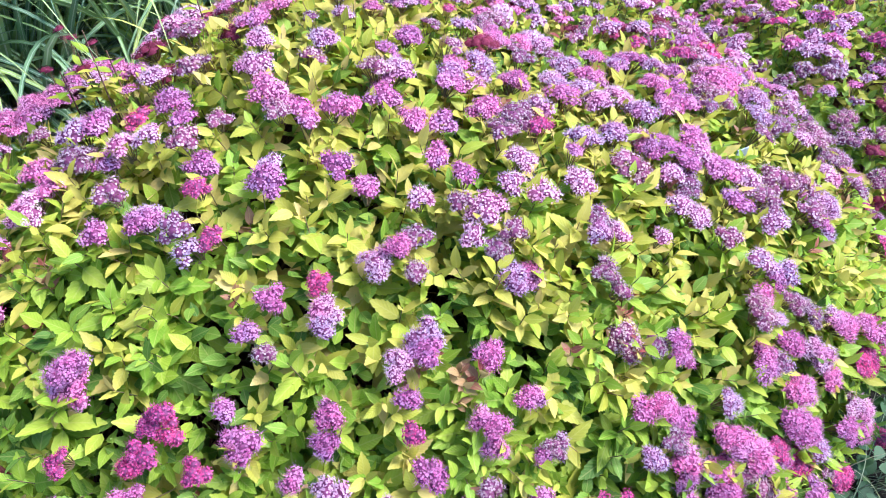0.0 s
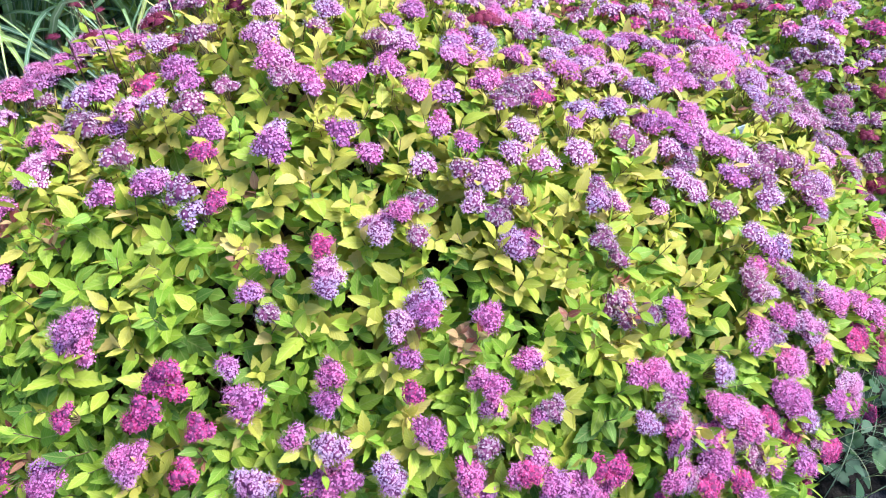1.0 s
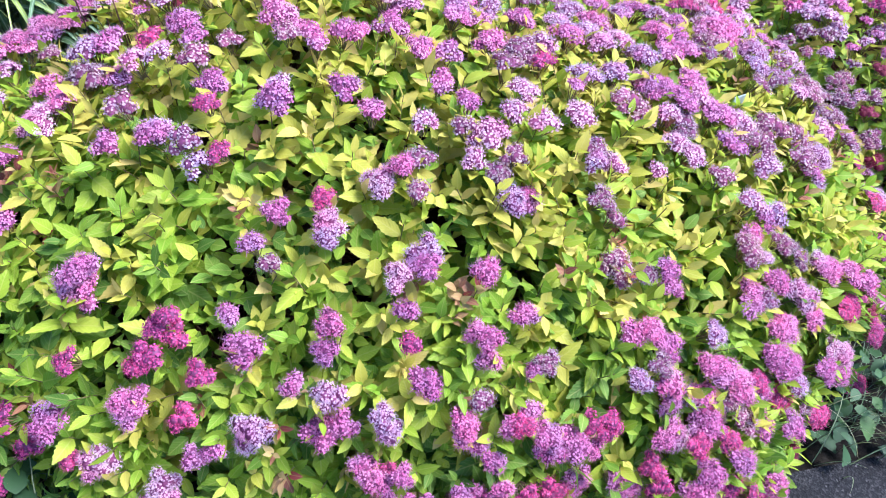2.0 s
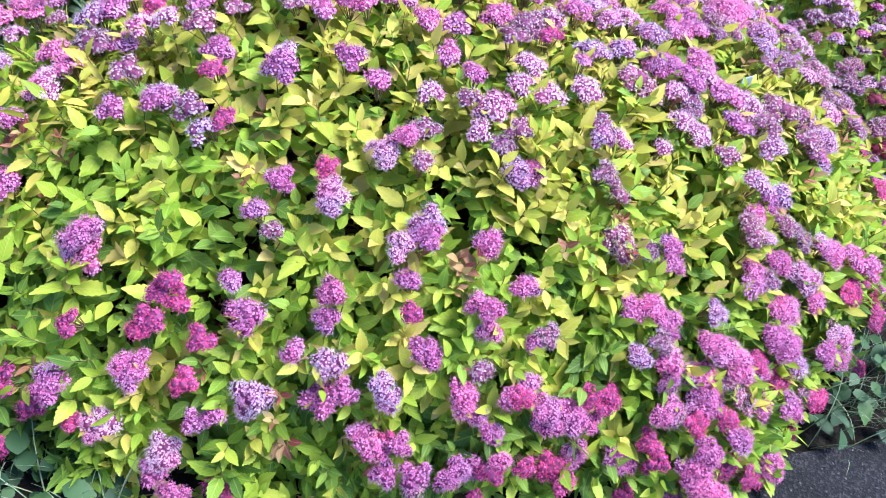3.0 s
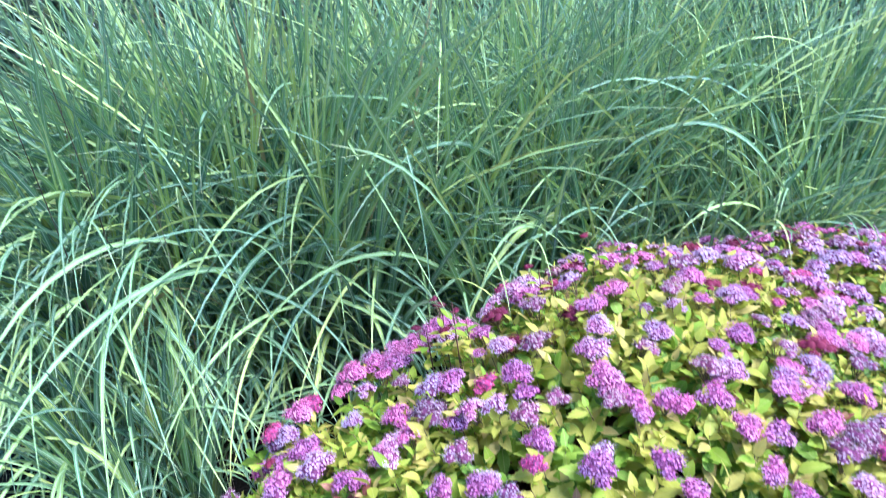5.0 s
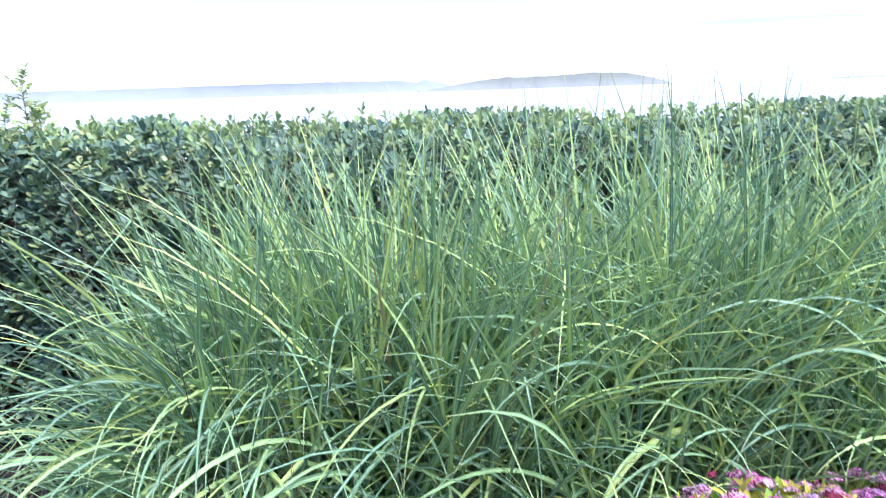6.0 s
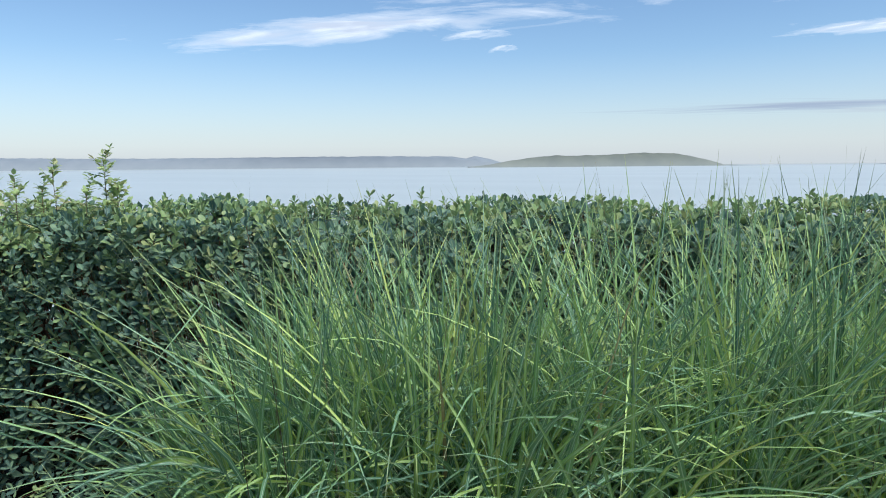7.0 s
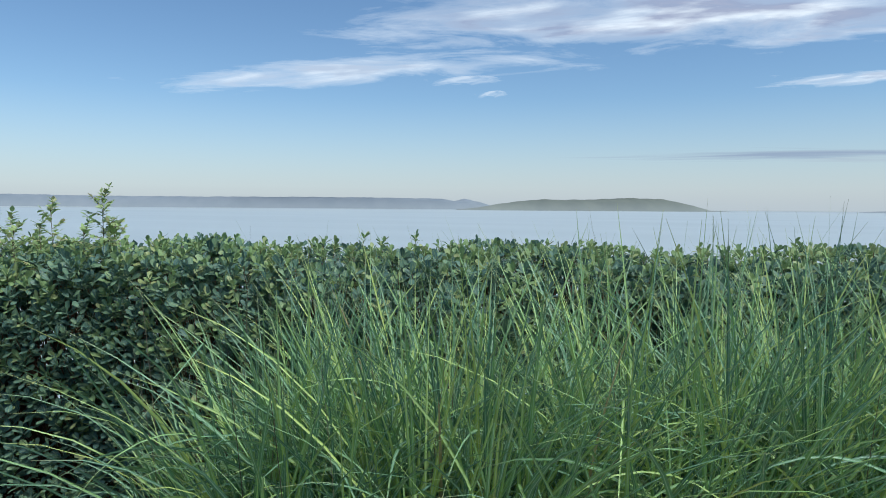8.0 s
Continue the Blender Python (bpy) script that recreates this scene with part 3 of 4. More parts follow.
    for q in order:
        if want <= 0:
            break
        if any((x[q] - a) ** 2 + (y[q] - b) ** 2 < 0.0015 for a, b in made):
            continue
        tone = rng.choice(["fresh", "lilac", "faded", "deep", "bud"], p=[0.27, 0.36, 0.28, 0.03, 0.06] if high[q] > 0.45 else [0.42, 0.1, 0.05, 0.38, 0.05])
        put_head(x[q], y[q], rng.choice([34, 44, 52, 60, 68, 76, 88]), tone)
        want -= 1
    return ob


# taller sprigs of dark buds: x, y, breadth, tone, height over the leaves
SPRIGS = ((-0.56, 1.33, 30, "bud", 0.13), (-0.53, 1.31, 26, "bud", 0.16), (-0.5, 1.32, 28, "bud", 0.1), (-0.6, 1.32, 28, "bud", 0.1), (-0.53, 1.33, 32, "bud", 0.06),
          (-0.36, 1.55, 26, "bud", 0.09), (-0.22, 1.7, 28, "bud", 0.08), (-0.88, 1.02, 30, "bud", 0.04))
# flower heads that stand out: plan x, y and breadth in millimetres, by part of the shrub and by colour
LEFT_SLOPE_FRESH = ((-0.71, 0.66, 90), (-0.49, 0.71, 84), (-0.16, 0.94, 71), (-0.53, 0.57, 71), (-0.64, 0.83, 68), (-0.39, 0.56, 66),
    (-0.34, 0.45, 66), (-0.87, 0.9, 64), (-0.37, 0.91, 62), (-0.21, 0.6, 61), (-0.47, 0.72, 56), (-0.37, 0.47, 53),
    (-0.45, 0.91, 52), (-0.16, 0.77, 51), (-0.29, 0.5, 44), (-0.13, 0.55, 40), (-0.2, 0.73, 39), (-0.41, 0.57, 39),
    (-0.26, 0.5, 38), (-0.23, 0.64, 36))
LEFT_SLOPE_LILAC = ((-0.2, 0.51, 73), (-0.45, 0.52, 70), (-0.35, 0.48, 69), (-0.37, 0.92, 62), (-0.71, 0.83, 58), (-0.3, 0.86, 54))
LEFT_SLOPE_FADED = ((-0.32, 0.89, 55), (-0.17, 0.7, 36))
LEFT_SLOPE_DEEP = ((-0.85, 0.69, 77), (-0.71, 0.72, 76), (-0.96, 0.83, 74), (-0.95, 0.93, 67), (-0.86, 0.85, 63), (-0.67, 0.74, 62),
    (-0.62, 0.59, 55), (-0.58, 0.56, 55), (-0.36, 0.61, 54), (-0.64, 0.55, 52), (-0.32, 0.63, 48), (-0.3, 0.54, 48),
    (-0.28, 0.58, 47), (-0.28, 0.94, 45), (-0.49, 0.62, 45), (-0.26, 0.87, 43), (-0.35, 0.64, 43), (-0.5, 0.53, 42),
    (-0.38, 0.6, 38), (-0.99, 0.92, 38), (-0.33, 0.65, 37))
LEFT_CROWN_FRESH = ((-0.84, 0.97, 85), (-0.88, 1.04, 74), (-0.63, 1.54, 117), (-0.28, 1, 63), (-0.46, 1.06, 62), (-0.68, 1.47, 98),
    (-0.56, 1.04, 58), (-0.74, 1.46, 91), (-0.86, 1.43, 85), (-0.68, 1.32, 84), (-0.67, 0.95, 52), (-0.5, 1.18, 81),
    (-0.88, 1.17, 77), (-0.32, 1.09, 48), (-0.76, 1.46, 76), (-0.8, 1.44, 75), (-0.61, 1.12, 75), (-0.17, 1.13, 72),
    (-0.64, 0.95, 45), (-0.54, 1.47, 71), (-0.35, 1.17, 70), (-0.89, 1.39, 68), (-0.11, 1.08, 41), (-0.15, 1.11, 65),
    (-0.48, 1.41, 60))
LEFT_CROWN_LILAC = ((-0.59, 1.01, 96), (-0.76, 1, 83), (-0.42, 1.06, 55), (-0.37, 1.06, 54), (-0.54, 1.18, 81), (-0.16, 0.97, 50),
    (-0.2, 1.21, 76), (-0.4, 1.26, 68), (-0.19, 1.26, 65), (-0.57, 1.41, 62), (-0.94, 1.13, 62), (-0.88, 1.1, 60))
LEFT_CROWN_FADED = ((-0.72, 1.71, 110), (-0.54, 1.12, 106), (-0.31, 1.04, 59), (-0.43, 0.97, 59), (-0.26, 1.09, 48), (-0.15, 1.07, 46),
    (-0.32, 1.24, 59))
LEFT_CROWN_DEEP = ((-0.93, 1.04, 60), (-0.98, 1.19, 65), (-0.91, 1.27, 65), (-0.42, 1.16, 58))
MIDDLE_SLOPE_FRESH = ((0.13, 0.43, 65), (0.28, 0.48, 63), (0.35, 0.45, 63), (0.33, 0.48, 59), (-0.09, 0.5, 56), (0.08, 0.53, 54),
    (0.07, 0.43, 54), (0.17, 0.43, 54), (0.29, 0.47, 54), (0.44, 0.6, 54), (0.08, 0.66, 53), (0.43, 0.46, 53),
    (0.26, 0.76, 51), (-0.05, 0.5, 51), (0.14, 0.49, 51), (0.18, 0.65, 49), (-0.07, 0.61, 49), (0.02, 0.43, 48),
    (-0.02, 0.46, 47), (-0, 0.45, 47), (0.05, 0.81, 46), (-0.08, 0.49, 46), (-0.08, 0.58, 45), (0.24, 0.6, 45),
    (0.18, 0.57, 45), (0.37, 0.48, 44), (0.19, 0.46, 42), (0.04, 0.45, 42), (0.14, 0.48, 41), (0.25, 0.5, 41),
    (0.22, 0.49, 41), (0.18, 0.55, 40))
MIDDLE_SLOPE_FRESH_MORE = ((0.05, 0.61, 39), (0.21, 0.44, 38), (0.16, 0.58, 37), (0.26, 0.54, 36), (0.17, 0.47, 36))
MIDDLE_SLOPE_LILAC = ((0.2, 0.87, 74), (0.01, 0.8, 66), (0.08, 0.68, 59), (-0.07, 0.53, 55), (-0.07, 0.74, 50), (0.23, 0.75, 50),
    (0.04, 0.65, 49), (0.09, 0.89, 48), (0.17, 0.82, 46), (-0.07, 0.71, 45), (0.43, 0.84, 45), (0.01, 0.5, 45),
    (0.02, 0.49, 45), (0.39, 0.83, 44))
MIDDLE_SLOPE_FADED = ((0.42, 0.68, 75), (0.4, 0.86, 67), (0.39, 0.77, 54), (0.08, 0.83, 51), (0.21, 0.8, 51), (0.07, 0.42, 50),
    (0.16, 0.88, 48), (0.24, 0.83, 47), (0.28, 0.55, 46), (0.07, 0.77, 40), (0.17, 0.51, 40), (0.42, 0.75, 38))
MIDDLE_SLOPE_DEEP = ((0.17, 0.41, 57), (0.31, 0.44, 57), (0.39, 0.5, 55), (0.33, 0.43, 53), (0.2, 0.43, 50), (0.37, 0.5, 49),
    (-0.08, 0.78, 46), (0.25, 0.44, 44), (0.02, 0.45, 42), (0.24, 0.49, 42), (0.06, 0.57, 37))
MIDDLE_CROWN_FRESH = ((0.38, 0.94, 69), (0.09, 1.06, 64), (-0.05, 0.97, 60), (-0.05, 1.09, 58), (0.14, 1.06, 58), (-0, 0.93, 54),
    (0.41, 1.19, 80), (0.12, 0.97, 50), (0.17, 0.94, 49), (-0.02, 1.08, 46), (0.04, 1.13, 72), (0.17, 1.18, 69),
    (0.1, 1.33, 68), (0.23, 1.11, 67), (0.31, 1.22, 66), (0.38, 1, 41), (-0.1, 1.04, 40))
MIDDLE_CROWN_LILAC = ((0.42, 1.06, 74), (0.28, 0.98, 68), (0.43, 1.57, 98), (0.3, 0.9, 60), (0.25, 1.29, 82), (0.25, 0.91, 49),
    (0.07, 1.2, 75), (-0.07, 1.26, 64), (0.44, 1.51, 64), (0.41, 1.29, 63), (0.18, 1.22, 58))
MIDDLE_CROWN_FADED = ((0.25, 1.03, 58), (0.03, 1.18, 74), (0.36, 1.38, 58))
MIDDLE_CROWN_DEEP = ((0.33, 1.07, 55),)
RIGHT_SLOPE_FRESH = ((0.78, 0.64, 80), (1.04, 0.71, 78), (0.72, 0.71, 76), (0.62, 0.44, 75), (0.94, 0.81, 72), (0.61, 0.53, 72),
    (0.62, 0.59, 67), (0.61, 0.47, 67), (0.78, 0.85, 66), (0.75, 0.6, 65), (0.52, 0.51, 65), (0.65, 0.43, 64),
    (0.82, 0.56, 61), (0.59, 0.45, 61), (0.6, 0.56, 60), (0.94, 0.67, 59), (0.75, 0.54, 59), (0.74, 0.81, 58),
    (0.52, 0.6, 57), (0.52, 0.56, 57), (0.67, 0.49, 57), (0.78, 0.75, 53), (0.47, 0.46, 53), (0.53, 0.54, 52),
    (0.53, 0.68, 51), (0.89, 0.72, 49), (0.81, 0.64, 47), (0.5, 0.69, 45), (0.49, 0.61, 45), (0.47, 0.61, 44))
RIGHT_SLOPE_LILAC = ((0.87, 0.75, 76), (0.74, 0.86, 58), (0.8, 0.86, 54), (0.63, 0.64, 54), (0.74, 0.77, 51), (0.45, 0.55, 44),
    (0.92, 0.82, 43))
RIGHT_SLOPE_FADED = ((0.71, 0.77, 70), (0.7, 0.54, 63), (0.75, 0.71, 52), (0.67, 0.88, 51), (0.49, 0.57, 51), (0.8, 0.81, 47),
    (0.47, 0.68, 44))
RIGHT_SLOPE_DEEP = ((0.94, 0.63, 67), (0.67, 0.46, 57), (0.58, 0.5, 54), (0.52, 0.46, 54), (0.98, 0.76, 52), (0.73, 0.6, 51),
    (0.65, 0.51, 49), (0.5, 0.48, 47), (0.71, 0.46, 46), (0.48, 0.44, 42))
RIGHT_CROWN_FRESH = ((0.71, 1.04, 81), (0.85, 1.05, 80), (0.82, 1.34, 120), (0.96, 1.01, 75), (0.62, 1.04, 72), (0.49, 1.09, 70),
    (0.8, 1, 70), (0.66, 1.49, 107), (0.71, 0.96, 59), (0.92, 1.01, 59), (0.66, 1.3, 90), (0.88, 1.63, 82),
    (0.69, 1.22, 80), (0.58, 0.99, 50), (0.56, 1.25, 78), (0.79, 1.75, 76), (0.47, 1.39, 75), (0.66, 1.1, 75),
    (0.98, 0.99, 45), (0.56, 1.48, 64), (0.73, 1.39, 64), (0.71, 1.31, 61), (1.11, 1.24, 60), (0.82, 1.43, 58))
RIGHT_CROWN_LILAC = ((0.99, 1.05, 93), (0.77, 1.04, 83), (0.81, 0.96, 76), (0.66, 1.06, 67), (0.62, 0.92, 63), (0.91, 1.31, 97),
    (0.57, 0.92, 49), (0.58, 1.18, 76), (0.7, 1.75, 75), (0.49, 1.2, 75), (1.05, 1.15, 73), (0.47, 1.25, 70))
RIGHT_CROWN_FADED = ((0.95, 1.09, 92), (0.5, 1.01, 80), (0.53, 0.99, 74), (1.07, 1.28, 102), (0.79, 1.28, 92), (0.55, 1.1, 72),
    (0.88, 1.19, 61))
NAMED_HEADS = [("fresh", LEFT_SLOPE_FRESH), ("lilac", LEFT_SLOPE_LILAC), ("faded", LEFT_SLOPE_FADED), ("deep", LEFT_SLOPE_DEEP), ("fresh", LEFT_CROWN_FRESH), ("lilac", LEFT_CROWN_LILAC), ("faded", LEFT_CROWN_FADED), ("deep", LEFT_CROWN_DEEP), ("fresh", MIDDLE_SLOPE_FRESH), ("fresh", MIDDLE_SLOPE_FRESH_MORE), ("lilac", MIDDLE_SLOPE_LILAC), ("faded", MIDDLE_SLOPE_FADED), ("deep", MIDDLE_SLOPE_DEEP), ("fresh", MIDDLE_CROWN_FRESH), ("lilac", MIDDLE_CROWN_LILAC), ("faded", MIDDLE_CROWN_FADED), ("deep", MIDDLE_CROWN_DEEP), ("fresh", RIGHT_SLOPE_FRESH), ("lilac", RIGHT_SLOPE_LILAC), ("faded", RIGHT_SLOPE_FADED), ("deep", RIGHT_SLOPE_DEEP), ("fresh", RIGHT_CROWN_FRESH), ("lilac", RIGHT_CROWN_LILAC), ("faded", RIGHT_CROWN_FADED)]

shrub("main", "golden-leaved spirea shrub with pink and mauve flower heads", 11, 3500, (0.8, 0.5, 0.4, 0.03), NAMED_HEADS, 280, 0.1, (-9, 0.16), SPRIGS)
shrub("main", "golden-leaved spirea shrub crowned with lilac and fading flower heads", 15, 3500, (0.8, 0.5, 0.4, 0.03), NAMED_HEADS, 280, 0.145, (0.16, 9))
shrub("front", "low spirea shrub heavy with bright pink flowers beside the path", 16, 900, (0.5, 0.6, 0.4, 0.03), NAMED_HEADS, 150, 0.12)
shrub("rear", "golden-leaved spirea shrub in full mauve bloom beside the tall grass", 12, 900, (0.7, 0.4, 0.4, 0.03), bloom=0.5)
shrub("side", "spirea shrub with mauve and faded flower heads beside a gap", 13, 1150, (0.7, 0.4, 0.4, 0.03), bloom=0.55)
shrub("golden", "low olive-green spirea shrub with very few flowers", 14, 600, (0.35, 0.45, 0.7, 0.02), bloom=0.05)


# ---------- tall grass ----------
def blade_batch(batch, foot, heading, lean, bend, length, width, slot=0, steps=18, kink=None, curve=1.8, twist=0.0):
    """Arching ribbons with a folded middle. lean and bend: degrees from upright at the foot and at the tip; twist: turn of the ribbon's face at the tip."""
    k = len(foot)
    out = np.stack([np.cos(heading), np.sin(heading), np.zeros(k)], axis=-1)
    side = np.stack([-np.sin(heading), np.cos(heading), np.zeros(k)], axis=-1)
    at = foot.copy()
    verts, uv = [], []
    for i in range(steps + 1):
        s = (i / steps) ** 0.85
        ang = np.radians(lean + (bend - lean) * s ** curve)
        if kink is not None:
            ang = ang + np.where(s > kink, np.radians(105), 0)
        way = np.sin(ang)[:, None] * out + np.cos(ang)[:, None] * [0, 0, 1]
        up = np.cos(ang)[:, None] * out - np.sin(ang)[:, None] * [0, 0, 1]
        turn = np.broadcast_to(np.radians(twist) * s, (k,))[:, None]
        across, normal = np.cos(turn) * side + np.sin(turn) * up, np.cos(turn) * up - np.sin(turn) * side
        w = width * min(1, 0.5 + 1.6 * s) * max(0.03, 1 - s ** 2.0)
        verts += [at - across * w[:, None] / 2, at + normal * w[:, None] * 0.16, at + across * w[:, None] / 2]
        uv += [(0, s), (0.5, s), (1, s)]
        at = at + way * (length * (((i + 1) / steps) ** 0.85 - s))[:, None]
    verts = np.stack(verts, axis=1)
    faces = []
    for i in range(steps):
        a = 3 * i
        faces += [(a, a + 1, a + 4, a + 3), (a + 1, a + 2, a + 5, a + 4)]
    batch.add(verts, faces, uv, slot)


def grass_clump(x, y, radius, blades, seed, label, pieces=0, tall=1.0):
    rng = np.random.default_rng(seed)
    ob = thing("ornamental_grass", (x, y, 0), label, "ornamental grass", "tall grass clumps before the hedge")
    # blades rise in tufts, nearly parallel, and arch over at different heights
    tufts = max(8, blades // 30)
    ta, tr = rng.uniform(0, 6.283, tufts), radius * np.sqrt(rng.random(tufts))
    of = rng.integers(0, tufts, blades)
    a, r = ta[of], tr[of]
    foot = np.stack([x + r * np.cos(a), y + r * np.sin(a), np.zeros(blades)], axis=-1) + rng.normal(0, 0.013, (blades, 3)) * [1, 1, 0]
    outer = r / radius
    heading = np.where(rng.random(blades) < 0.6, (a + rng.normal(0, 0.5, tufts)[of]) + rng.normal(0, 0.5, blades), rng.uniform(0, 6.283, blades))
    sort = rng.random(blades)
    arch, skirt = sort < 0.15 + 0.25 * outer, sort > 0.94 - 0.14 * outer
    lean = 2 + 14 * outer + rng.normal(0, 6, blades)
    bend = np.where(arch, rng.uniform(135, 188, blades), lean + rng.uniform(6, 85, blades))
    length = tall * np.where(arch, rng.uniform(1.0, 1.52, blades), rng.uniform(1.0, 1.52, blades))
    lean = np.where(skirt, rng.uniform(6, 38, blades), lean)
    bend = np.where(skirt, rng.uniform(120, 190, blades), bend)
    length = np.where(skirt, tall * rng.uniform(0.6, 1.15, blades), length)
    curve = np.where(skirt, rng.uniform(0.9, 1.6, blades), np.where(arch, rng.uniform(1.3, 2.8, blades), rng.uniform(1.1, 2.3, blades)))
    width = rng.uniform(0.013, 0.026, blades) * np.where(arch, 1.15, 1) * (1 if tall > 0.9 else 0.8)
    twist = rng.normal(0, 45, blades)
    kink = np.where(rng.random(blades) < 0.008, rng.uniform(0.55, 0.8, blades), 9)
    # blades that lean over the flowering shrubs are shorter
    reach = length * np.where(skirt, 0.6, np.where(arch, 0.6, 0.25))
    ex, ey = foot[:, 0] + reach * np.cos(heading), foot[:, 1] + reach * np.sin(heading)
    length = np.where((bed_height(ex, ey) > 0.15) & (grass_side(ex, ey) < 0.02), length * rng.uniform(0.35, 0.7, blades), length)
    length = np.where(ex < -2.25, length * 0.72, length)
    order = np.argsort(foot[:, 1] - 0.2 * foot[:, 0] + rng.normal(0, 0.1, blades))
    one, rest = order[:pieces], order[pieces:]
    batch = Batch()
    dry = ((rng.random(blades) < 0.004) & (grass_side(ex, ey) > 0.05)).astype(int)
    for m, steps in ((rest[(arch | skirt)[rest]], 20), (rest[~(arch | skirt)[rest]], 9)):
        blade_batch(batch, foot[m], heading[m], lean[m], bend[m], length[m], width[m], dry[m], steps, kink[m], curve[m], twist[m])
    child("grass_mass", batch.mesh("grass_mass", [GRASS, STRAW]), ob, "long arching green blades with pale midribs", "stuff")
    # a few thin upright stalks
    for q in range(3):
        b = Batch()
        blade_batch(b, np.zeros((1, 3)), rng.uniform(0, 6.28, 1), rng.uniform(0, 9, 1), rng.uniform(8, 22, 1), rng.uniform(1.6, 1.8, 1), np.array([0.0045]))
        child("stalk", b.mesh("stalk", [STRAW_DARK]), ob, "thin dark stalk", m=Matrix.Translation((x + rng.normal(0, radius), y + radius * rng.uniform(0, 1), 0)))
    for q in one:
        b = Batch()
        blade_batch(b, np.zeros((1, 3)), heading[[q]], lean[[q]], bend[[q]], length[[q]], width[[q]], kink=kink[[q]], curve=curve[[q]], twist=twist[[q]])
        child("blade", b.mesh("blade", [GRASS_ONE]), ob, m=Matrix.Translation(foot[q]))
    return ob


# x, y, spread, blades, height
CLUMPS = ((-2.12, 1.76, 0.26, 420, 0.84), (-1.78, 1.5, 0.2, 270, 0.8), (-1.85, 1.86, 0.38, 1350, 1.17), (-1.3, 2.05, 0.37, 1500, 1.23), (-0.66, 2.38, 0.37, 1550, 1.26),
          (-0.05, 2.62, 0.37, 1500, 1.26), (0.52, 2.88, 0.32, 1400, 1.22), (-1.56, 1.22, 0.22, 140, 0.72), (-1.25, 1.68, 0.2, 120, 0.8), (-1.3, 1.2, 0.2, 140, 0.56))
for i, (x, y, r, n, tall) in enumerate(CLUMPS):
    grass_clump(x, y, r, n, 31 + i, "tall clump of arching silver-green ornamental grass", pieces=40, tall=tall)


# ---------- hedge ----------
HEDGE_FOOT, HEDGE_ALONG, HEDGE_IN = np.array([-3.6, 1.9, 0.0]), np.array([0.928, 0.371, 0.0]), np.array([-0.371, 0.928, 0.0])
HEDGE_FROM, HEDGE_TO, HEDGE_DEEP, HEDGE_TOP = -1.3, 8.0, 1.25, 1.56


def rosettes(batch, tips, axis, rng, leaves, size, slot, shapes=OBOVATE):
    k = len(tips)
    b1 = unit(np.cross(axis, [[0.21, 0.9, 0.37]]))
    b2 = np.cross(axis, b1)
    phase = rng.uniform(0, 6.28, k)
    for i in range(leaves):
        s = i / max(1, leaves - 1)
        a = phase + i * 2.39996
        th = np.radians(25 + 55 * s + rng.normal(0, 10, k))
        way = np.cos(th)[:, None] * axis + np.sin(th)[:, None] * (np.cos(a)[:, None] * b1 + np.sin(a)[:, None] * b2)
        places = tips - axis * (0.03 * s)
        pts, faces, uv = shapes[i % 2]
        batch.add(set_shapes(pts, frames(way, axis), places, size * rng.uniform(0.75, 1.15, k)), faces, uv, slot)


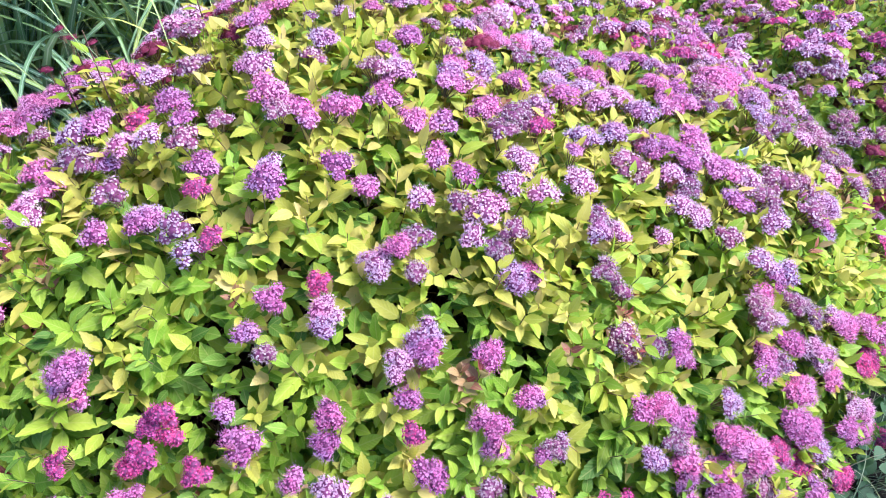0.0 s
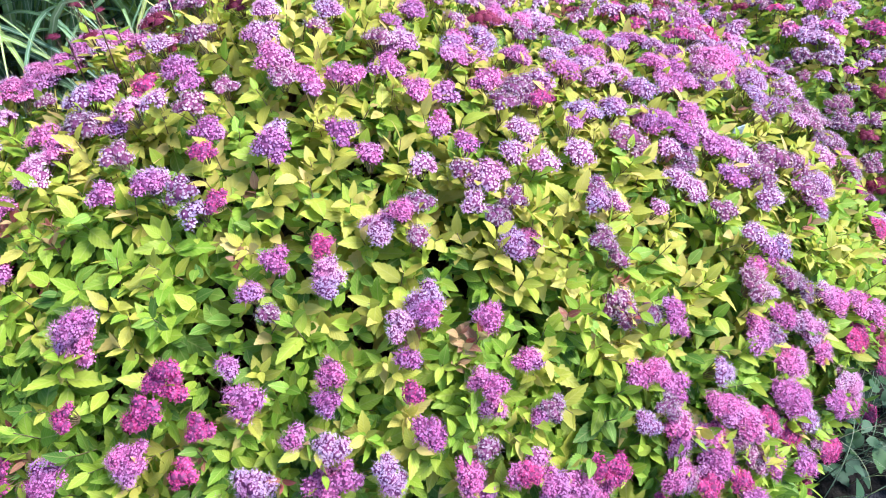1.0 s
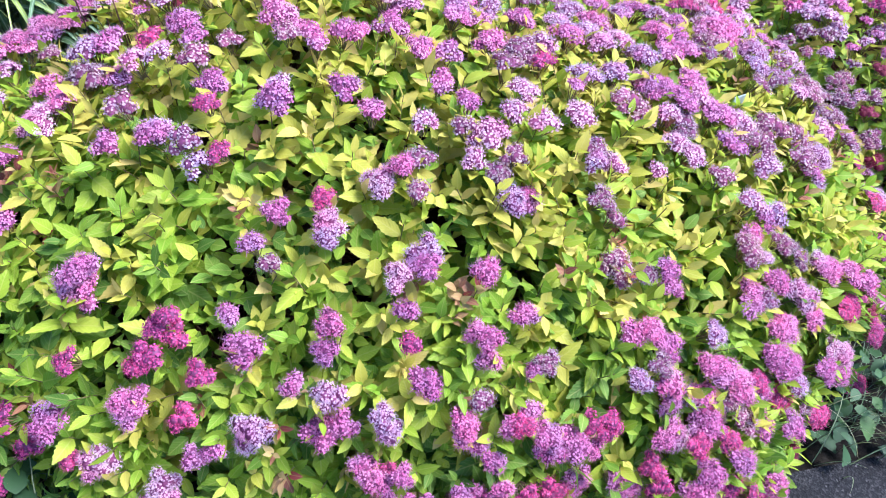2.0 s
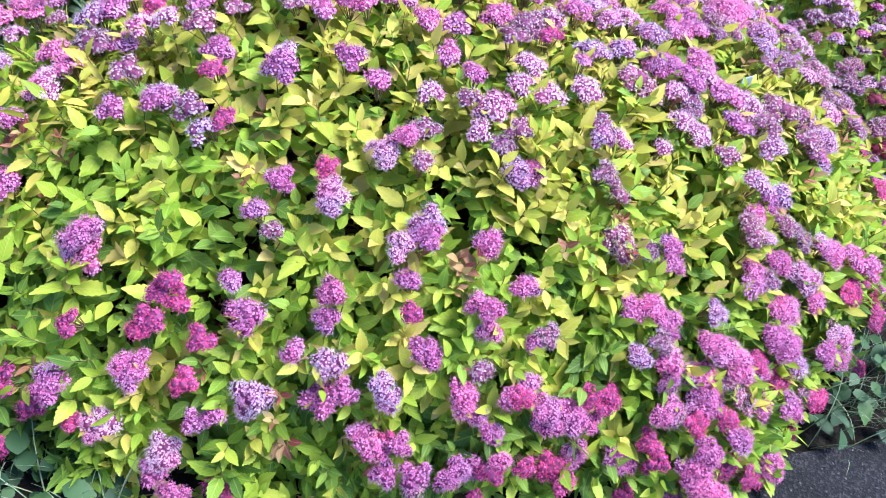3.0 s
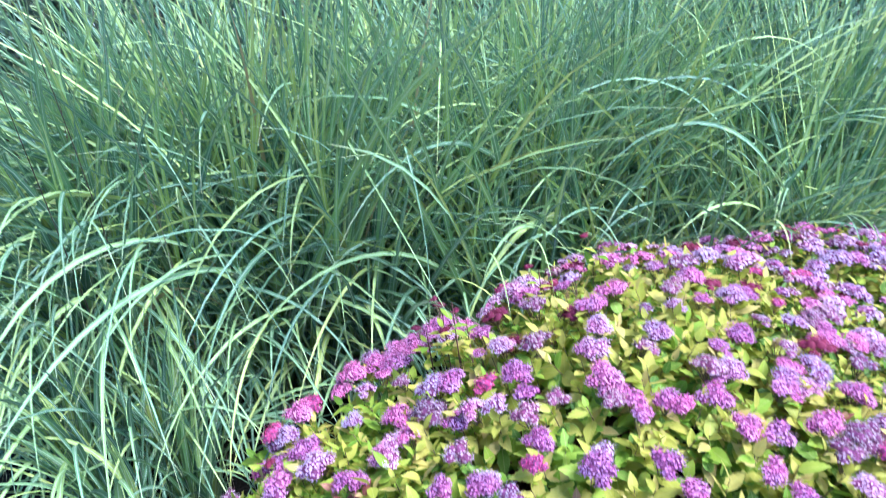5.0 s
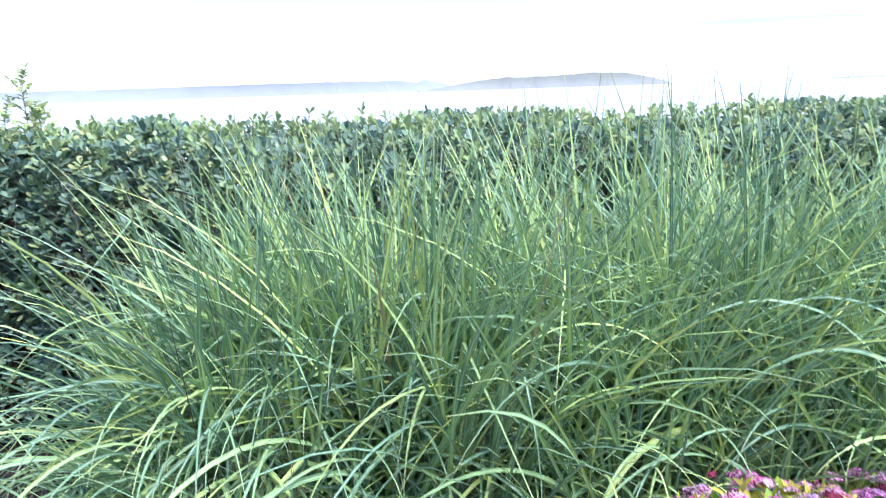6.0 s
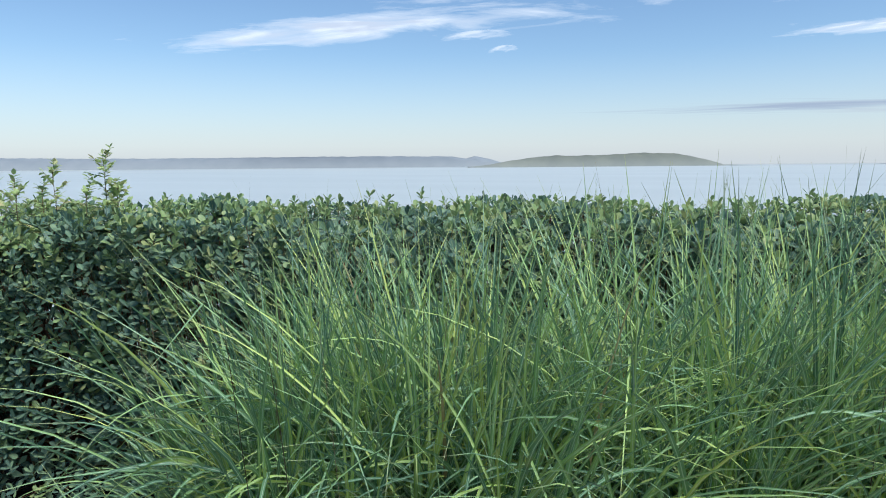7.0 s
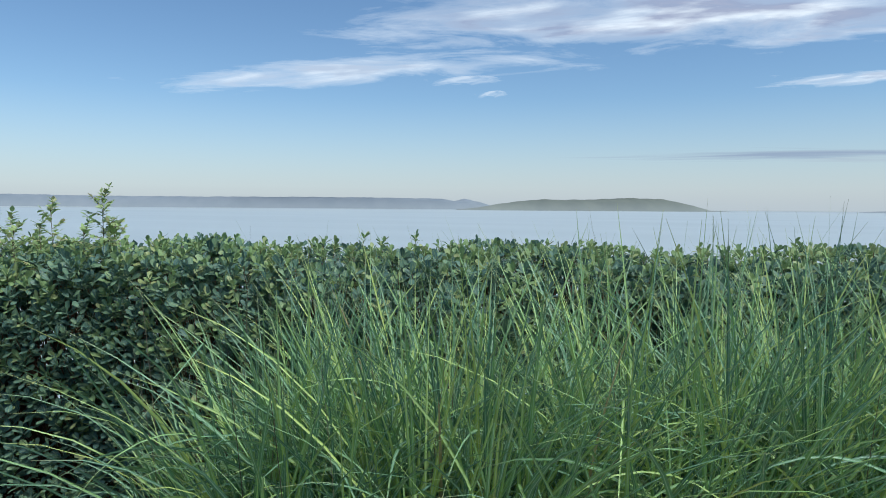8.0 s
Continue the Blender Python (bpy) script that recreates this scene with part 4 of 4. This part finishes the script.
def hedge():
    rng = np.random.default_rng(51)
    mid = HEDGE_FOOT + HEDGE_ALONG * 2.5 + HEDGE_IN * 0.6
    ob = thing("hedge", (mid[0], mid[1], 0), "dense clipped evergreen hedge with glossy dark leaves", "hedge")
    batch, twigs = Batch(), Batch()
    span = HEDGE_TO - HEDGE_FROM
    n = 7600
    s = rng.uniform(HEDGE_FROM, HEDGE_TO, n)
    t = rng.random(n)
    face = t < 0.52
    up = np.where(face, rng.uniform(0.05, 1, n) ** 0.8 * HEDGE_TOP, HEDGE_TOP)
    deep = np.where(face, 0, rng.uniform(0, HEDGE_DEEP, n))
    wave = 0.07 * np.sin(2.1 * s + 1) + 0.05 * np.sin(5.3 * s) + 0.04 * np.sin(4 * up + 3 * s)
    edge = np.exp(-((HEDGE_TOP - up) / 0.12) ** 2) * face
    deep = np.where(face, deep + wave + 0.12 * edge - 0.05, deep)
    lift = np.where(face, 0, 0.03 * np.sin(3.3 * s) + 0.03 * np.sin(7 * s + 5 * deep) - 0.14 * np.exp(-deep / 0.1))
    tips = HEDGE_FOOT + s[:, None] * HEDGE_ALONG + deep[:, None] * HEDGE_IN + np.stack([0 * s, 0 * s, up + lift], axis=-1)
    out = np.where(face[:, None], -HEDGE_IN + np.array([0, 0, 1.5]), np.array([0, 0, 1.0]) - HEDGE_IN * 0.15)
    axis = unit(out + rng.normal(0, 0.35, (n, 3)))
    tips = tips - axis * np.abs(rng.normal(0, 0.04, n))[:, None]
    fresh = rng.random(n) < np.where(face, 0.16 + 0.3 * (up / HEDGE_TOP) ** 3, 0.4)
    seen = (deep < 0.45) | (rng.random(n) < 0.55)
    for m, slot in ((fresh & seen, 1), (~fresh & seen, 0)):
        close = m & face & (s < 2.6)
        for q, shapes in ((close, OBOVATE), (m & ~close, FAR_OBOVATE)):
            rosettes(batch, tips[q], axis[q], rng, 7, rng.uniform(0.044, 0.062, q.sum()), slot, shapes)
    # inside, deeper layers
    for inset in (0.1, 0.2, 0.35):
        q = rng.integers(0, n, 1800)
        rosettes(batch, tips[q] - unit(out[q]) * inset, axis[q], rng, 5, np.full(len(q), 0.075), 0, INNER)
    # the dark middle
    k = 5200
    heart = HEDGE_FOOT + rng.uniform(HEDGE_FROM, HEDGE_TO, k)[:, None] * HEDGE_ALONG + rng.uniform(0.5, 0.75, k)[:, None] * HEDGE_IN
    heart[:, 2] = rng.uniform(0.05, HEDGE_TOP - 0.06, k)
    rosettes(batch, heart, unit(rng.normal(0, 0.4, (k, 3)) - HEDGE_IN), rng, 4, np.full(k, 0.1), 0, INNER)
    # the side towards the sea
    q = np.nonzero(face)[0][::3]
    rosettes(batch, tips[q] + HEDGE_IN * HEDGE_DEEP, unit(axis[q] * [1, 1, 1] + 1.6 * HEDGE_IN), rng, 6, np.full(len(q), 0.075), 0, INNER)
    # upright sprigs along the top
    k = 420
    s2, d2 = rng.uniform(HEDGE_FROM, HEDGE_TO, k), rng.uniform(0.3, HEDGE_DEEP, k)
    foot = HEDGE_FOOT + s2[:, None] * HEDGE_ALONG + d2[:, None] * HEDGE_IN + [0, 0, HEDGE_TOP - 0.03]
    tall = rng.uniform(0.02, 0.085, k) * np.where(rng.random(k) < 0.15, 1.4, 1)
    way = unit(rng.normal(0, 0.22, (k, 3)) + [0, 0, 1])
    top = foot + way * tall[:, None]
    tubes(twigs, foot - way * 0.1, top, 0.0025, 0.0012)
    rosettes(batch, top, way, rng, 8, np.full(k, 0.05), 1)
    rosettes(batch, foot + way * tall[:, None] * 0.5, way, rng, 4, np.full(k, 0.045), 1)
    # branches
    q = rng.integers(0, n, 2600)
    root = HEDGE_FOOT + (s[q] + rng.normal(0, 0.1, len(q)))[:, None] * HEDGE_ALONG + 0.6 * HEDGE_IN
    tubes(twigs, root + [0, 0, 0.05], tips[q], 0.006, 0.002)
    child("foliage", batch.mesh("foliage", [HEDGE, HEDGE_NEW]), ob, "dark glossy rounded leaves", "stuff")
    child("branch", twigs.mesh("branch", [TWIG]), ob, "brown woody branches", "stuff")
    return ob


hedge()


# ---------- ground, path, sea and far shore ----------
VIEW, SIDE = np.array([-0.498, 0.867]), np.array([0.867, 0.498])


def grid_mesh(name, us, vs, height, material):
    batch = Batch()
    u, v = np.meshgrid(us, vs)
    xy = u[..., None] * SIDE + v[..., None] * VIEW
    pts = np.concatenate([xy, height(u, v)[..., None]], axis=-1).reshape(1, -1, 3)
    w = len(us)
    faces = [(j * w + i, j * w + i + 1, (j + 1) * w + i + 1, (j + 1) * w + i) for j in range(len(vs) - 1) for i in range(w - 1)]
    batch.add(pts, faces)
    return batch.mesh(name, [material])


def land(u, v):
    fall = np.clip((v - 6.5) / 25, 0, 1)
    return -0.02 - 14 * fall ** 1.2 + 0 * u + np.where((v > -1) & (v < 6), 0.012 * np.sin(9 * u) * np.sin(8 * v), 0)


ground = new("ground", grid_mesh("ground", np.r_[-600, -200, -60, np.arange(-12, 12.1, 0.25), 60, 200, 600],
                                 np.r_[-600, -150, -40, np.arange(-6, 7, 0.25), np.arange(8, 40, 2), 80], land, soil))
tagged(ground, "dark bare garden soil under the plants", "ground", kind="structure")

slab = bmesh.new()
ring = [slab.verts.new(c) for c in ((-9, -6, 0), (12, -6, 0), (12, 3.2, 0), (1.7, 0.74, 0), (1.15, 0.575, 0), (0.95, 0.55, 0), (0.62, 0.5, 0), (0.3, 0.44, 0), (-0.25, 0.26, 0), (-0.9, 0.0, 0), (-9, -2, 0))]
slab.faces.new(ring)
for f in bmesh.ops.extrude_face_region(slab, geom=slab.faces[:])["geom"]:
    if isinstance(f, bmesh.types.BMVert):
        f.co.z -= 0.1
bmesh.ops.recalc_face_normals(slab, faces=slab.faces)
me = bpy.data.meshes.new("road")
slab.to_mesh(me)
me.materials.append(asphalt)
road = tagged(new("road", me), "dark grey asphalt path with pale stone chips", "path", kind="structure")

sea = new("water", grid_mesh("water", np.linspace(-4800, 4800, 9), np.r_[25, 60, 200, 800, 2000, 3500, 4900], lambda u, v: 0 * u - 8.0, water))
tagged(sea, "calm sea water with pale mist put into its colour", "sea", kind="structure")


def far_material(name, a, b):
    m, nt, p = base_material(name, 1.0)
    p.inputs["Specular IOR Level"].default_value = 0
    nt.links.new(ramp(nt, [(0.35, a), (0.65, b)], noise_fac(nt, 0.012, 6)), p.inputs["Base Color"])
    return m


def shore(name, label, u0, u1, v0, deep, profile, material, seed):
    """A wooded ridge: rises from the water to an uneven tree line."""
    rng = np.random.default_rng(seed)
    us = np.linspace(u0, u1, 220)
    bumps = sum(rng.uniform(0.5, 1) * np.sin(us / w + rng.uniform(0, 6)) for w in (9, 17, 31, 60)) / 4
    top = profile((us - u0) / (u1 - u0)) * (1 + 0.05 * bumps)
    vs = np.linspace(0, 1, 7)
    h = lambda u, v: np.interp(u, us, top) * np.sin(np.clip((v - v0) / deep, 0, 1) * math.pi) ** 0.5 - 8.3
    return tagged(new(name, grid_mesh(name, us, v0 + deep * vs, h, material)), label, "land", kind="structure")


# blue-grey distance haze is put into the far wood's base colour
hazed_wood, dusk_wood = far_material("far_wood_hazed", (0.16, 0.19, 0.225), (0.2, 0.225, 0.26)), far_material("island_wood", (0.11, 0.125, 0.09), (0.18, 0.19, 0.13))
ends = lambda s, w: np.clip(np.minimum(s, 1 - s) / w, 0, 1) ** 0.6
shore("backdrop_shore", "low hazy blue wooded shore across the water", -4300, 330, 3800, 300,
      lambda s: ends(s, 0.06) * (88 - 36 * s + 6 * np.sin(9 * s)), hazed_wood, 3)
shore("backdrop_hill", "small hazy blue hill behind the island", 20, 420, 4400, 250, lambda s: ends(s, 0.5) * 68, hazed_wood, 5)
shore("backdrop_island", "long low wooded island in the haze", 100, 1060, 2600, 160,
      lambda s: 4 + 46 * np.clip(s / 0.35, 0, 1) * ends(s, 0.16) * (0.92 + 0.08 * np.sin(11 * s)), dusk_wood, 4)
shore("backdrop_skerry", "far thin line of land in the haze", 1700, 2100, 2700, 60, lambda s: 7 * ends(s, 0.3), hazed_wood, 8)
shore("backdrop_spit", "thin low spit at the end of the island", 1030, 1190, 2640, 60, lambda s: 6 * (1 - s), dusk_wood, 6)


# ---------- clouds far over the sea ----------
def cloud_material(name, bright, shade, scale, cover, thick=1.0):
    m = bpy.data.materials.new(name)
    m.use_nodes = True
    nt = m.node_tree
    nt.nodes.remove(nt.nodes["Principled BSDF"])
    uv = nt.nodes.new("ShaderNodeUVMap")
    n = nt.nodes.new("ShaderNodeTexNoise")
    n.inputs["Scale"].default_value, n.inputs["Detail"].default_value, n.inputs["Roughness"].default_value, n.inputs["Distortion"].default_value = 1.0, 9, 0.62, 0.5
    mp = nt.nodes.new("ShaderNodeMapping")
    mp.inputs["Scale"].default_value = scale
    nt.links.new(uv.outputs["UV"], mp.inputs["Vector"])
    nt.links.new(mp.outputs["Vector"], n.inputs["Vector"])
    # fades out towards its rim
    g = nt.nodes.new("ShaderNodeTexGradient")
    g.gradient_type = "SPHERICAL"
    mc = nt.nodes.new("ShaderNodeMapping")
    mc.inputs["Location"].default_value, mc.inputs["Scale"].default_value = (-1, -1, 0), (2, 2, 1)
    nt.links.new(uv.outputs["UV"], mc.inputs["Vector"])
    nt.links.new(mc.outputs["Vector"], g.inputs["Vector"])
    add = nt.nodes.new("ShaderNodeMath")
    add.operation = "MULTIPLY_ADD"
    nt.links.new(g.outputs["Fac"], add.inputs[0])
    add.inputs[1].default_value = 0.55
    nt.links.new(n.outputs["Fac"], add.inputs[2])
    dense = ramp(nt, [(cover, (0, 0, 0)), (cover + 0.4, (thick, thick, thick))], add.outputs[0])
    # the sheet glows; sunlit white and shaded folds are painted in its emission
    e = nt.nodes.new("ShaderNodeEmission")
    fold = nt.nodes.new("ShaderNodeTexNoise")
    fold.inputs["Scale"].default_value, fold.inputs["Detail"].default_value = 1.7, 6
    nt.links.new(mp.outputs["Vector"], fold.inputs["Vector"])
    inner = mixed(nt, bright, shade, ramp(nt, [(0.36, (0, 0, 0)), (0.56, (1, 1, 1))], fold.outputs["Fac"]))
    nt.links.new(mixed(nt, bright, inner, ramp(nt, [(0.2, (0, 0, 0)), (0.8, (1, 1, 1))], dense)), e.inputs["Color"])
    t = nt.nodes.new("ShaderNodeBsdfTransparent")
    mix = nt.nodes.new("ShaderNodeMixShader")
    nt.links.new(dense, mix.inputs[0])
    nt.links.new(t.outputs[0], mix.inputs[1])
    nt.links.new(e.outputs[0], mix.inputs[2])
    nt.links.new(mix.outputs[0], nt.nodes["Material Output"].inputs["Surface"])
    return m


def cloud(u0, u1, v0, v1, height, turn, material, label):
    batch = Batch()
    c, h = ((u0 + u1) / 2, (v0 + v1) / 2), ((u1 - u0) / 2, (v1 - v0) / 2)
    us, vs = np.linspace(-1, 1, 13), np.linspace(-1, 1, 9)
    u, v = np.meshgrid(us, vs)
    a = radians(turn)
    x = c[0] + u * h[0] * math.cos(a) - v * h[1] * math.sin(a)
    y = c[1] + u * h[0] * math.sin(a) + v * h[1] * math.cos(a)
    xy = x[..., None] * SIDE + y[..., None] * VIEW
    z = height + 25 * np.sin(3 * u + 1) * np.cos(2 * v)
    pts = np.concatenate([xy, z[..., None]], axis=-1).reshape(1, -1, 3)
    uv = np.stack([(u + 1) / 2, (v + 1) / 2], axis=-1).reshape(-1, 2)
    w = len(us)
    faces = [(j * w + i, j * w + i + 1, (j + 1) * w + i + 1, (j + 1) * w + i) for j in range(len(vs) - 1) for i in range(w - 1)]
    batch.add(pts, faces, uv)
    return tagged(new("backdrop_cloud", batch.mesh("backdrop_cloud", [material])), label, "cloud", kind="structure")


WHITE, FOLD_SHADE = (0.84, 0.86, 0.91), (0.41, 0.43, 0.55)
lower = cloud_material("cloud_streak", WHITE, (0.6, 0.63, 0.72), (7.0, 3.2, 1.0), 0.66, 0.8)
upper = cloud_material("cloud_white", WHITE, FOLD_SHADE, (8.0, 3.6, 1.0), 0.62)
wisp = cloud_material("cloud_wisp", WHITE, WHITE, (5.0, 3.0, 1.0), 0.72, 0.55)
grey = cloud_material("cloud_grey", (0.4, 0.46, 0.54), (0.34, 0.4, 0.5), (3.0, 6.0, 1.0), 0.62)
cloud(-2350, 1300, 3300, 4350, 720, -19, lower, "thin white streak of cloud with ragged ends")
cloud(-1000, 3300, 1950, 3300, 720, -4, upper, "long white streaked cloud with grey-mauve shade painted in its folds")
cloud(1550, 3300, 3450, 4150, 720, -8, lower, "small white streak of cloud")
cloud(-200, 560, 3800, 4200, 720, -8, wisp, "small thin wisp of cloud")
cloud(200, 560, 4300, 4650, 720, -8, wisp, "faint small wisp of cloud")
cloud(400, 3900, 3200, 4550, 300, 2, grey, "flat grey-blue bank of cloud")


# ---------- glowing veils that stand in for mist over the sea ---
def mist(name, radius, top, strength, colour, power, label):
    """A wide curved sheet that glows to imitate mist, thickest at the water and thinning upward."""
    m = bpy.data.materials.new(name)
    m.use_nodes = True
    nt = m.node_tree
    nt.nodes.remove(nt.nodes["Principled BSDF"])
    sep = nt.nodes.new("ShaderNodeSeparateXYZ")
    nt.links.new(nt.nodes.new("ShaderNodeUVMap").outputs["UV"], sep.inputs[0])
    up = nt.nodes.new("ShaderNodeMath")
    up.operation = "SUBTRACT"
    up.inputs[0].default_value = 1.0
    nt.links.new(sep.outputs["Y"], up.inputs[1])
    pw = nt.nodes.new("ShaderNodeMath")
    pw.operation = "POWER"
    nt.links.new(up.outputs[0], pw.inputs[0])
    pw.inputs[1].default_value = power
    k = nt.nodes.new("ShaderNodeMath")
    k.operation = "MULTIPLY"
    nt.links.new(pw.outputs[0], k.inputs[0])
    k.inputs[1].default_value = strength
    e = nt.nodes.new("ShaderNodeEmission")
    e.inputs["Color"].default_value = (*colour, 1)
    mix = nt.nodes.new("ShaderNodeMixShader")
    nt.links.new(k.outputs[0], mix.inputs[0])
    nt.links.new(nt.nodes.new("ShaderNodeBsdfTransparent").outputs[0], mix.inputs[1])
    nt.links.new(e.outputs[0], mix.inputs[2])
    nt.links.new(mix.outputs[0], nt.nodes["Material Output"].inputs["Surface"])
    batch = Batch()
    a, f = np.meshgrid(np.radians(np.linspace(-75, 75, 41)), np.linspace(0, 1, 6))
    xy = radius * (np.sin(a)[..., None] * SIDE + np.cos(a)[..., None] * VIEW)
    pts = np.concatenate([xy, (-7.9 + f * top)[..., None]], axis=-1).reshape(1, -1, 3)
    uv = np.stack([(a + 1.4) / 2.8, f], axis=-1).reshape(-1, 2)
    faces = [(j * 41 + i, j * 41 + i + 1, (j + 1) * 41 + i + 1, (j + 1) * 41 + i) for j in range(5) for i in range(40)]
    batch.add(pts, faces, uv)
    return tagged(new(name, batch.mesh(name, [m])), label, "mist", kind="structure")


# haze added as emission: pales the horizon sky and bleaches the shore
mist("backdrop_haze", 4800, 760, 0.92, (0.53, 0.545, 0.575), 1.35, "glowing veil of pale morning haze along the horizon")
mist("backdrop_mist", 2450, 80, 0.5, (0.48, 0.52, 0.54), 1.2, "glowing veil of thin white mist lying on the water")


# ---------- saplings in the hedge ----------
SAPLING_LEAF = [leaf_material("sapling_leaf", [(0.0, (0.34, 0.46, 0.2)), (0.7, (0.46, 0.58, 0.26)), (1.0, (0.56, 0.5, 0.3))], 0.5, 0.4, single=True)]
one = Batch()
pts, faces, uv = leaf_shape(0.62, 0.05, 0.15)
one.add(pts[None], faces, uv)
LEAFLET = one.mesh("leaf", SAPLING_LEAF)


def sapling(u, v, top, seed, sides=9):
    rng = np.random.default_rng(seed)
    x, y = np.array([-0.193, -0.047]) + u * SIDE + v * VIEW
    ob = thing("sapling", (x, y, 0), "slender light-green sapling growing up through the hedge", "sapling", "saplings in the hedge")
    b = Batch()
    lean = rng.normal(0, 0.04, 2)
    foot, tip = np.array([[x, y, 0.0]]), np.array([[x + lean[0], y + lean[1], top]])
    tubes(b, foot, tip, 0.009, 0.0015, steps=5)
    starts, ends = [], []
    for i in range(sides):
        z = top - 0.015 - 0.4 * (i / sides) ** 1.1
        at = foot[0] + (tip[0] - foot[0]) * z / top
        a = i * 2.4 + rng.normal(0, 0.3)
        reach = (0.04 + 0.15 * i / sides) * rng.uniform(0.55, 1.25)
        starts.append(at)
        ends.append(at + [reach * math.cos(a), reach * math.sin(a), rng.uniform(0.02, 0.09)])
    starts, ends = np.array(starts), np.array(ends)
    tubes(b, starts, ends, 0.002, 0.001)
    child("stem", b.mesh("stem", [GREEN_TWIG]), ob)
    for s, e in zip(starts, ends):
        for j in range(13):
            f = 0.1 + 0.9 * j / 12
            at = s + (e - s) * f
            way = unit(e - s) * 0.5 + unit(np.cross(e - s, [0, 0, 1])) * (1 if j % 2 else -1) * 0.8 + rng.normal(0, 0.25, 3)
            if j == 12:
                way = unit(e - s)
            turn = frames(way[None], np.array([[0.0, 0.0, 1.0]]) + rng.normal(0, 0.25, (1, 3)))[0] * rng.uniform(0.026, 0.046)
            child("leaf", LEAFLET, ob, m=Matrix(np.column_stack([np.vstack([turn, [0, 0, 0]]), [*at, 1]]).tolist()))
    return ob


for i, (u, v, top, n) in enumerate(((-1.84, 3.9, 1.86, 18), (-2.1, 3.9, 1.8, 11), (-1.97, 4.0, 1.7, 10), (-2.38, 3.9, 1.72, 10), (-1.78, 3.85, 1.71, 14), (-2.6, 4.0, 1.8, 10), (-2.12, 3.7, 1.7, 12), (-1.95, 3.65, 1.68, 12), (-2.3, 3.7, 1.69, 12), (-2.5, 3.75, 1.7, 12))):
    sapling(u, v, top, 61 + i, n)


# ---------- weeds along the bed's edge ----------
WEED = leaf_material("weed_leaf", [(0.0, (0.02, 0.06, 0.025)), (0.8, (0.05, 0.12, 0.04)), (1.0, (0.1, 0.2, 0.05))], 0.6, 0.15, single=True, veins=False)
one = Batch()
pts, faces, uv = toothed_leaf(0.7, 0.05, 0.3)
one.add(pts[None], faces, uv)
WEED_LEAF = one.mesh("leaf", [WEED])
WEED_GRASS = grass_material("weed_grass", [(0.0, (0.04, 0.09, 0.04)), (0.7, (0.09, 0.15, 0.06)), (1.0, (0.24, 0.24, 0.12))])


def weed(x, y, seed, leaves, tall):
    rng = np.random.default_rng(seed)
    ob = thing("weed", (x, y, 0), "low dark-green broad-leaved weed at the path's edge", "weed", "weeds along the bed")
    b = Batch()
    n = 18
    blade_batch(b, np.array([x, y, -0.01]) + rng.normal(0, 0.05, (n, 3)) * [1, 1, 0], rng.uniform(0, 6.28, n), rng.uniform(10, 40, n), rng.uniform(60, 130, n),
                rng.uniform(0.1, 0.26, n), np.full(n, 0.0035), steps=6)
    child("grass_tuft", b.mesh("grass_tuft", [WEED_GRASS]), ob, kind="stuff")
    for i in range(leaves):
        a = i * 2.4 + rng.normal(0, 0.2)
        r, z = rng.uniform(0.01, 0.1), rng.uniform(0.02, tall)
        way = np.array([[math.cos(a), math.sin(a), rng.uniform(-0.4, 0.3)]])
        turn = frames(way, np.array([[0.0, -0.2, 1.0]]) + rng.normal(0, 0.25, (1, 3)))[0] * rng.uniform(0.03, 0.06)
        m = Matrix(np.column_stack([np.vstack([turn, [0, 0, 0]]), [x + r * math.cos(a), y + r * math.sin(a), z, 1]]).tolist())
        child("leaf", WEED_LEAF, ob, m=m)
    return ob


for i, (x, y, n, tall) in enumerate(((0.97, 0.66, 14, 0.1), (1.04, 0.63, 12, 0.06), (1.08, 0.69, 16, 0.14), (1.14, 0.67, 12, 0.08), (1.2, 0.74, 16, 0.16), (1.27, 0.72, 12, 0.1), (1.36, 0.82, 14, 0.18), (1.3, 1.2, 14, 0.2), (-0.5, 0.5, 12, 0.06),
                                     (-0.66, 0.58, 14, 0.08), (-0.82, 0.7, 14, 0.1), (-0.72, 0.42, 12, 0.06), (-1.02, 0.85, 14, 0.1), (-1.25, 1.0, 14, 0.12), (-1.5, 1.15, 12, 0.1), (-0.6, 0.48, 20, 0.12), (-0.52, 0.43, 16, 0.08), (-0.7, 0.6, 18, 0.12))):
    weed(x, y, 71 + i, n, tall)


# ---------- plant label among the flowers ----------
def plant_label(x, y):
    m, nt, p = base_material("label_plastic", 0.45)
    nt.links.new(ramp(nt, [(0.3, (0.3, 0.38, 0.42)), (0.7, (0.38, 0.46, 0.5))], noise_fac(nt, 60, 3)), p.inputs["Base Color"])
    z = float(bed_height(np.array(x), np.array(y)))
    ob = thing("plant_label", (x, y, 0), "pale bluish-white plastic plant label half hidden among flowers", "plant label")
    for name, wide, low, high in (("plate", 0.036, z - 0.05, z + 0.004), ("stake", 0.012, 0.0, z - 0.038)):
        bm = bmesh.new()
        bmesh.ops.create_cube(bm, size=1)
        for v in bm.verts:
            v.co = Vector((v.co.x * wide, v.co.y * 0.003, v.co.z * (high - low) + (high + low) / 2))
        bmesh.ops.bevel(bm, geom=bm.edges[:], offset=0.001, segments=1, affect="EDGES")
        me = bpy.data.meshes.new(name)
        bm.to_mesh(me)
        bm.free()
        me.materials.append(m)
        child(name, me, ob, m=Matrix.Translation((x, y, 0)) @ pose(0, 0, 0, 0, 0, 25))
    return ob


plant_label(0.8, 1.12)
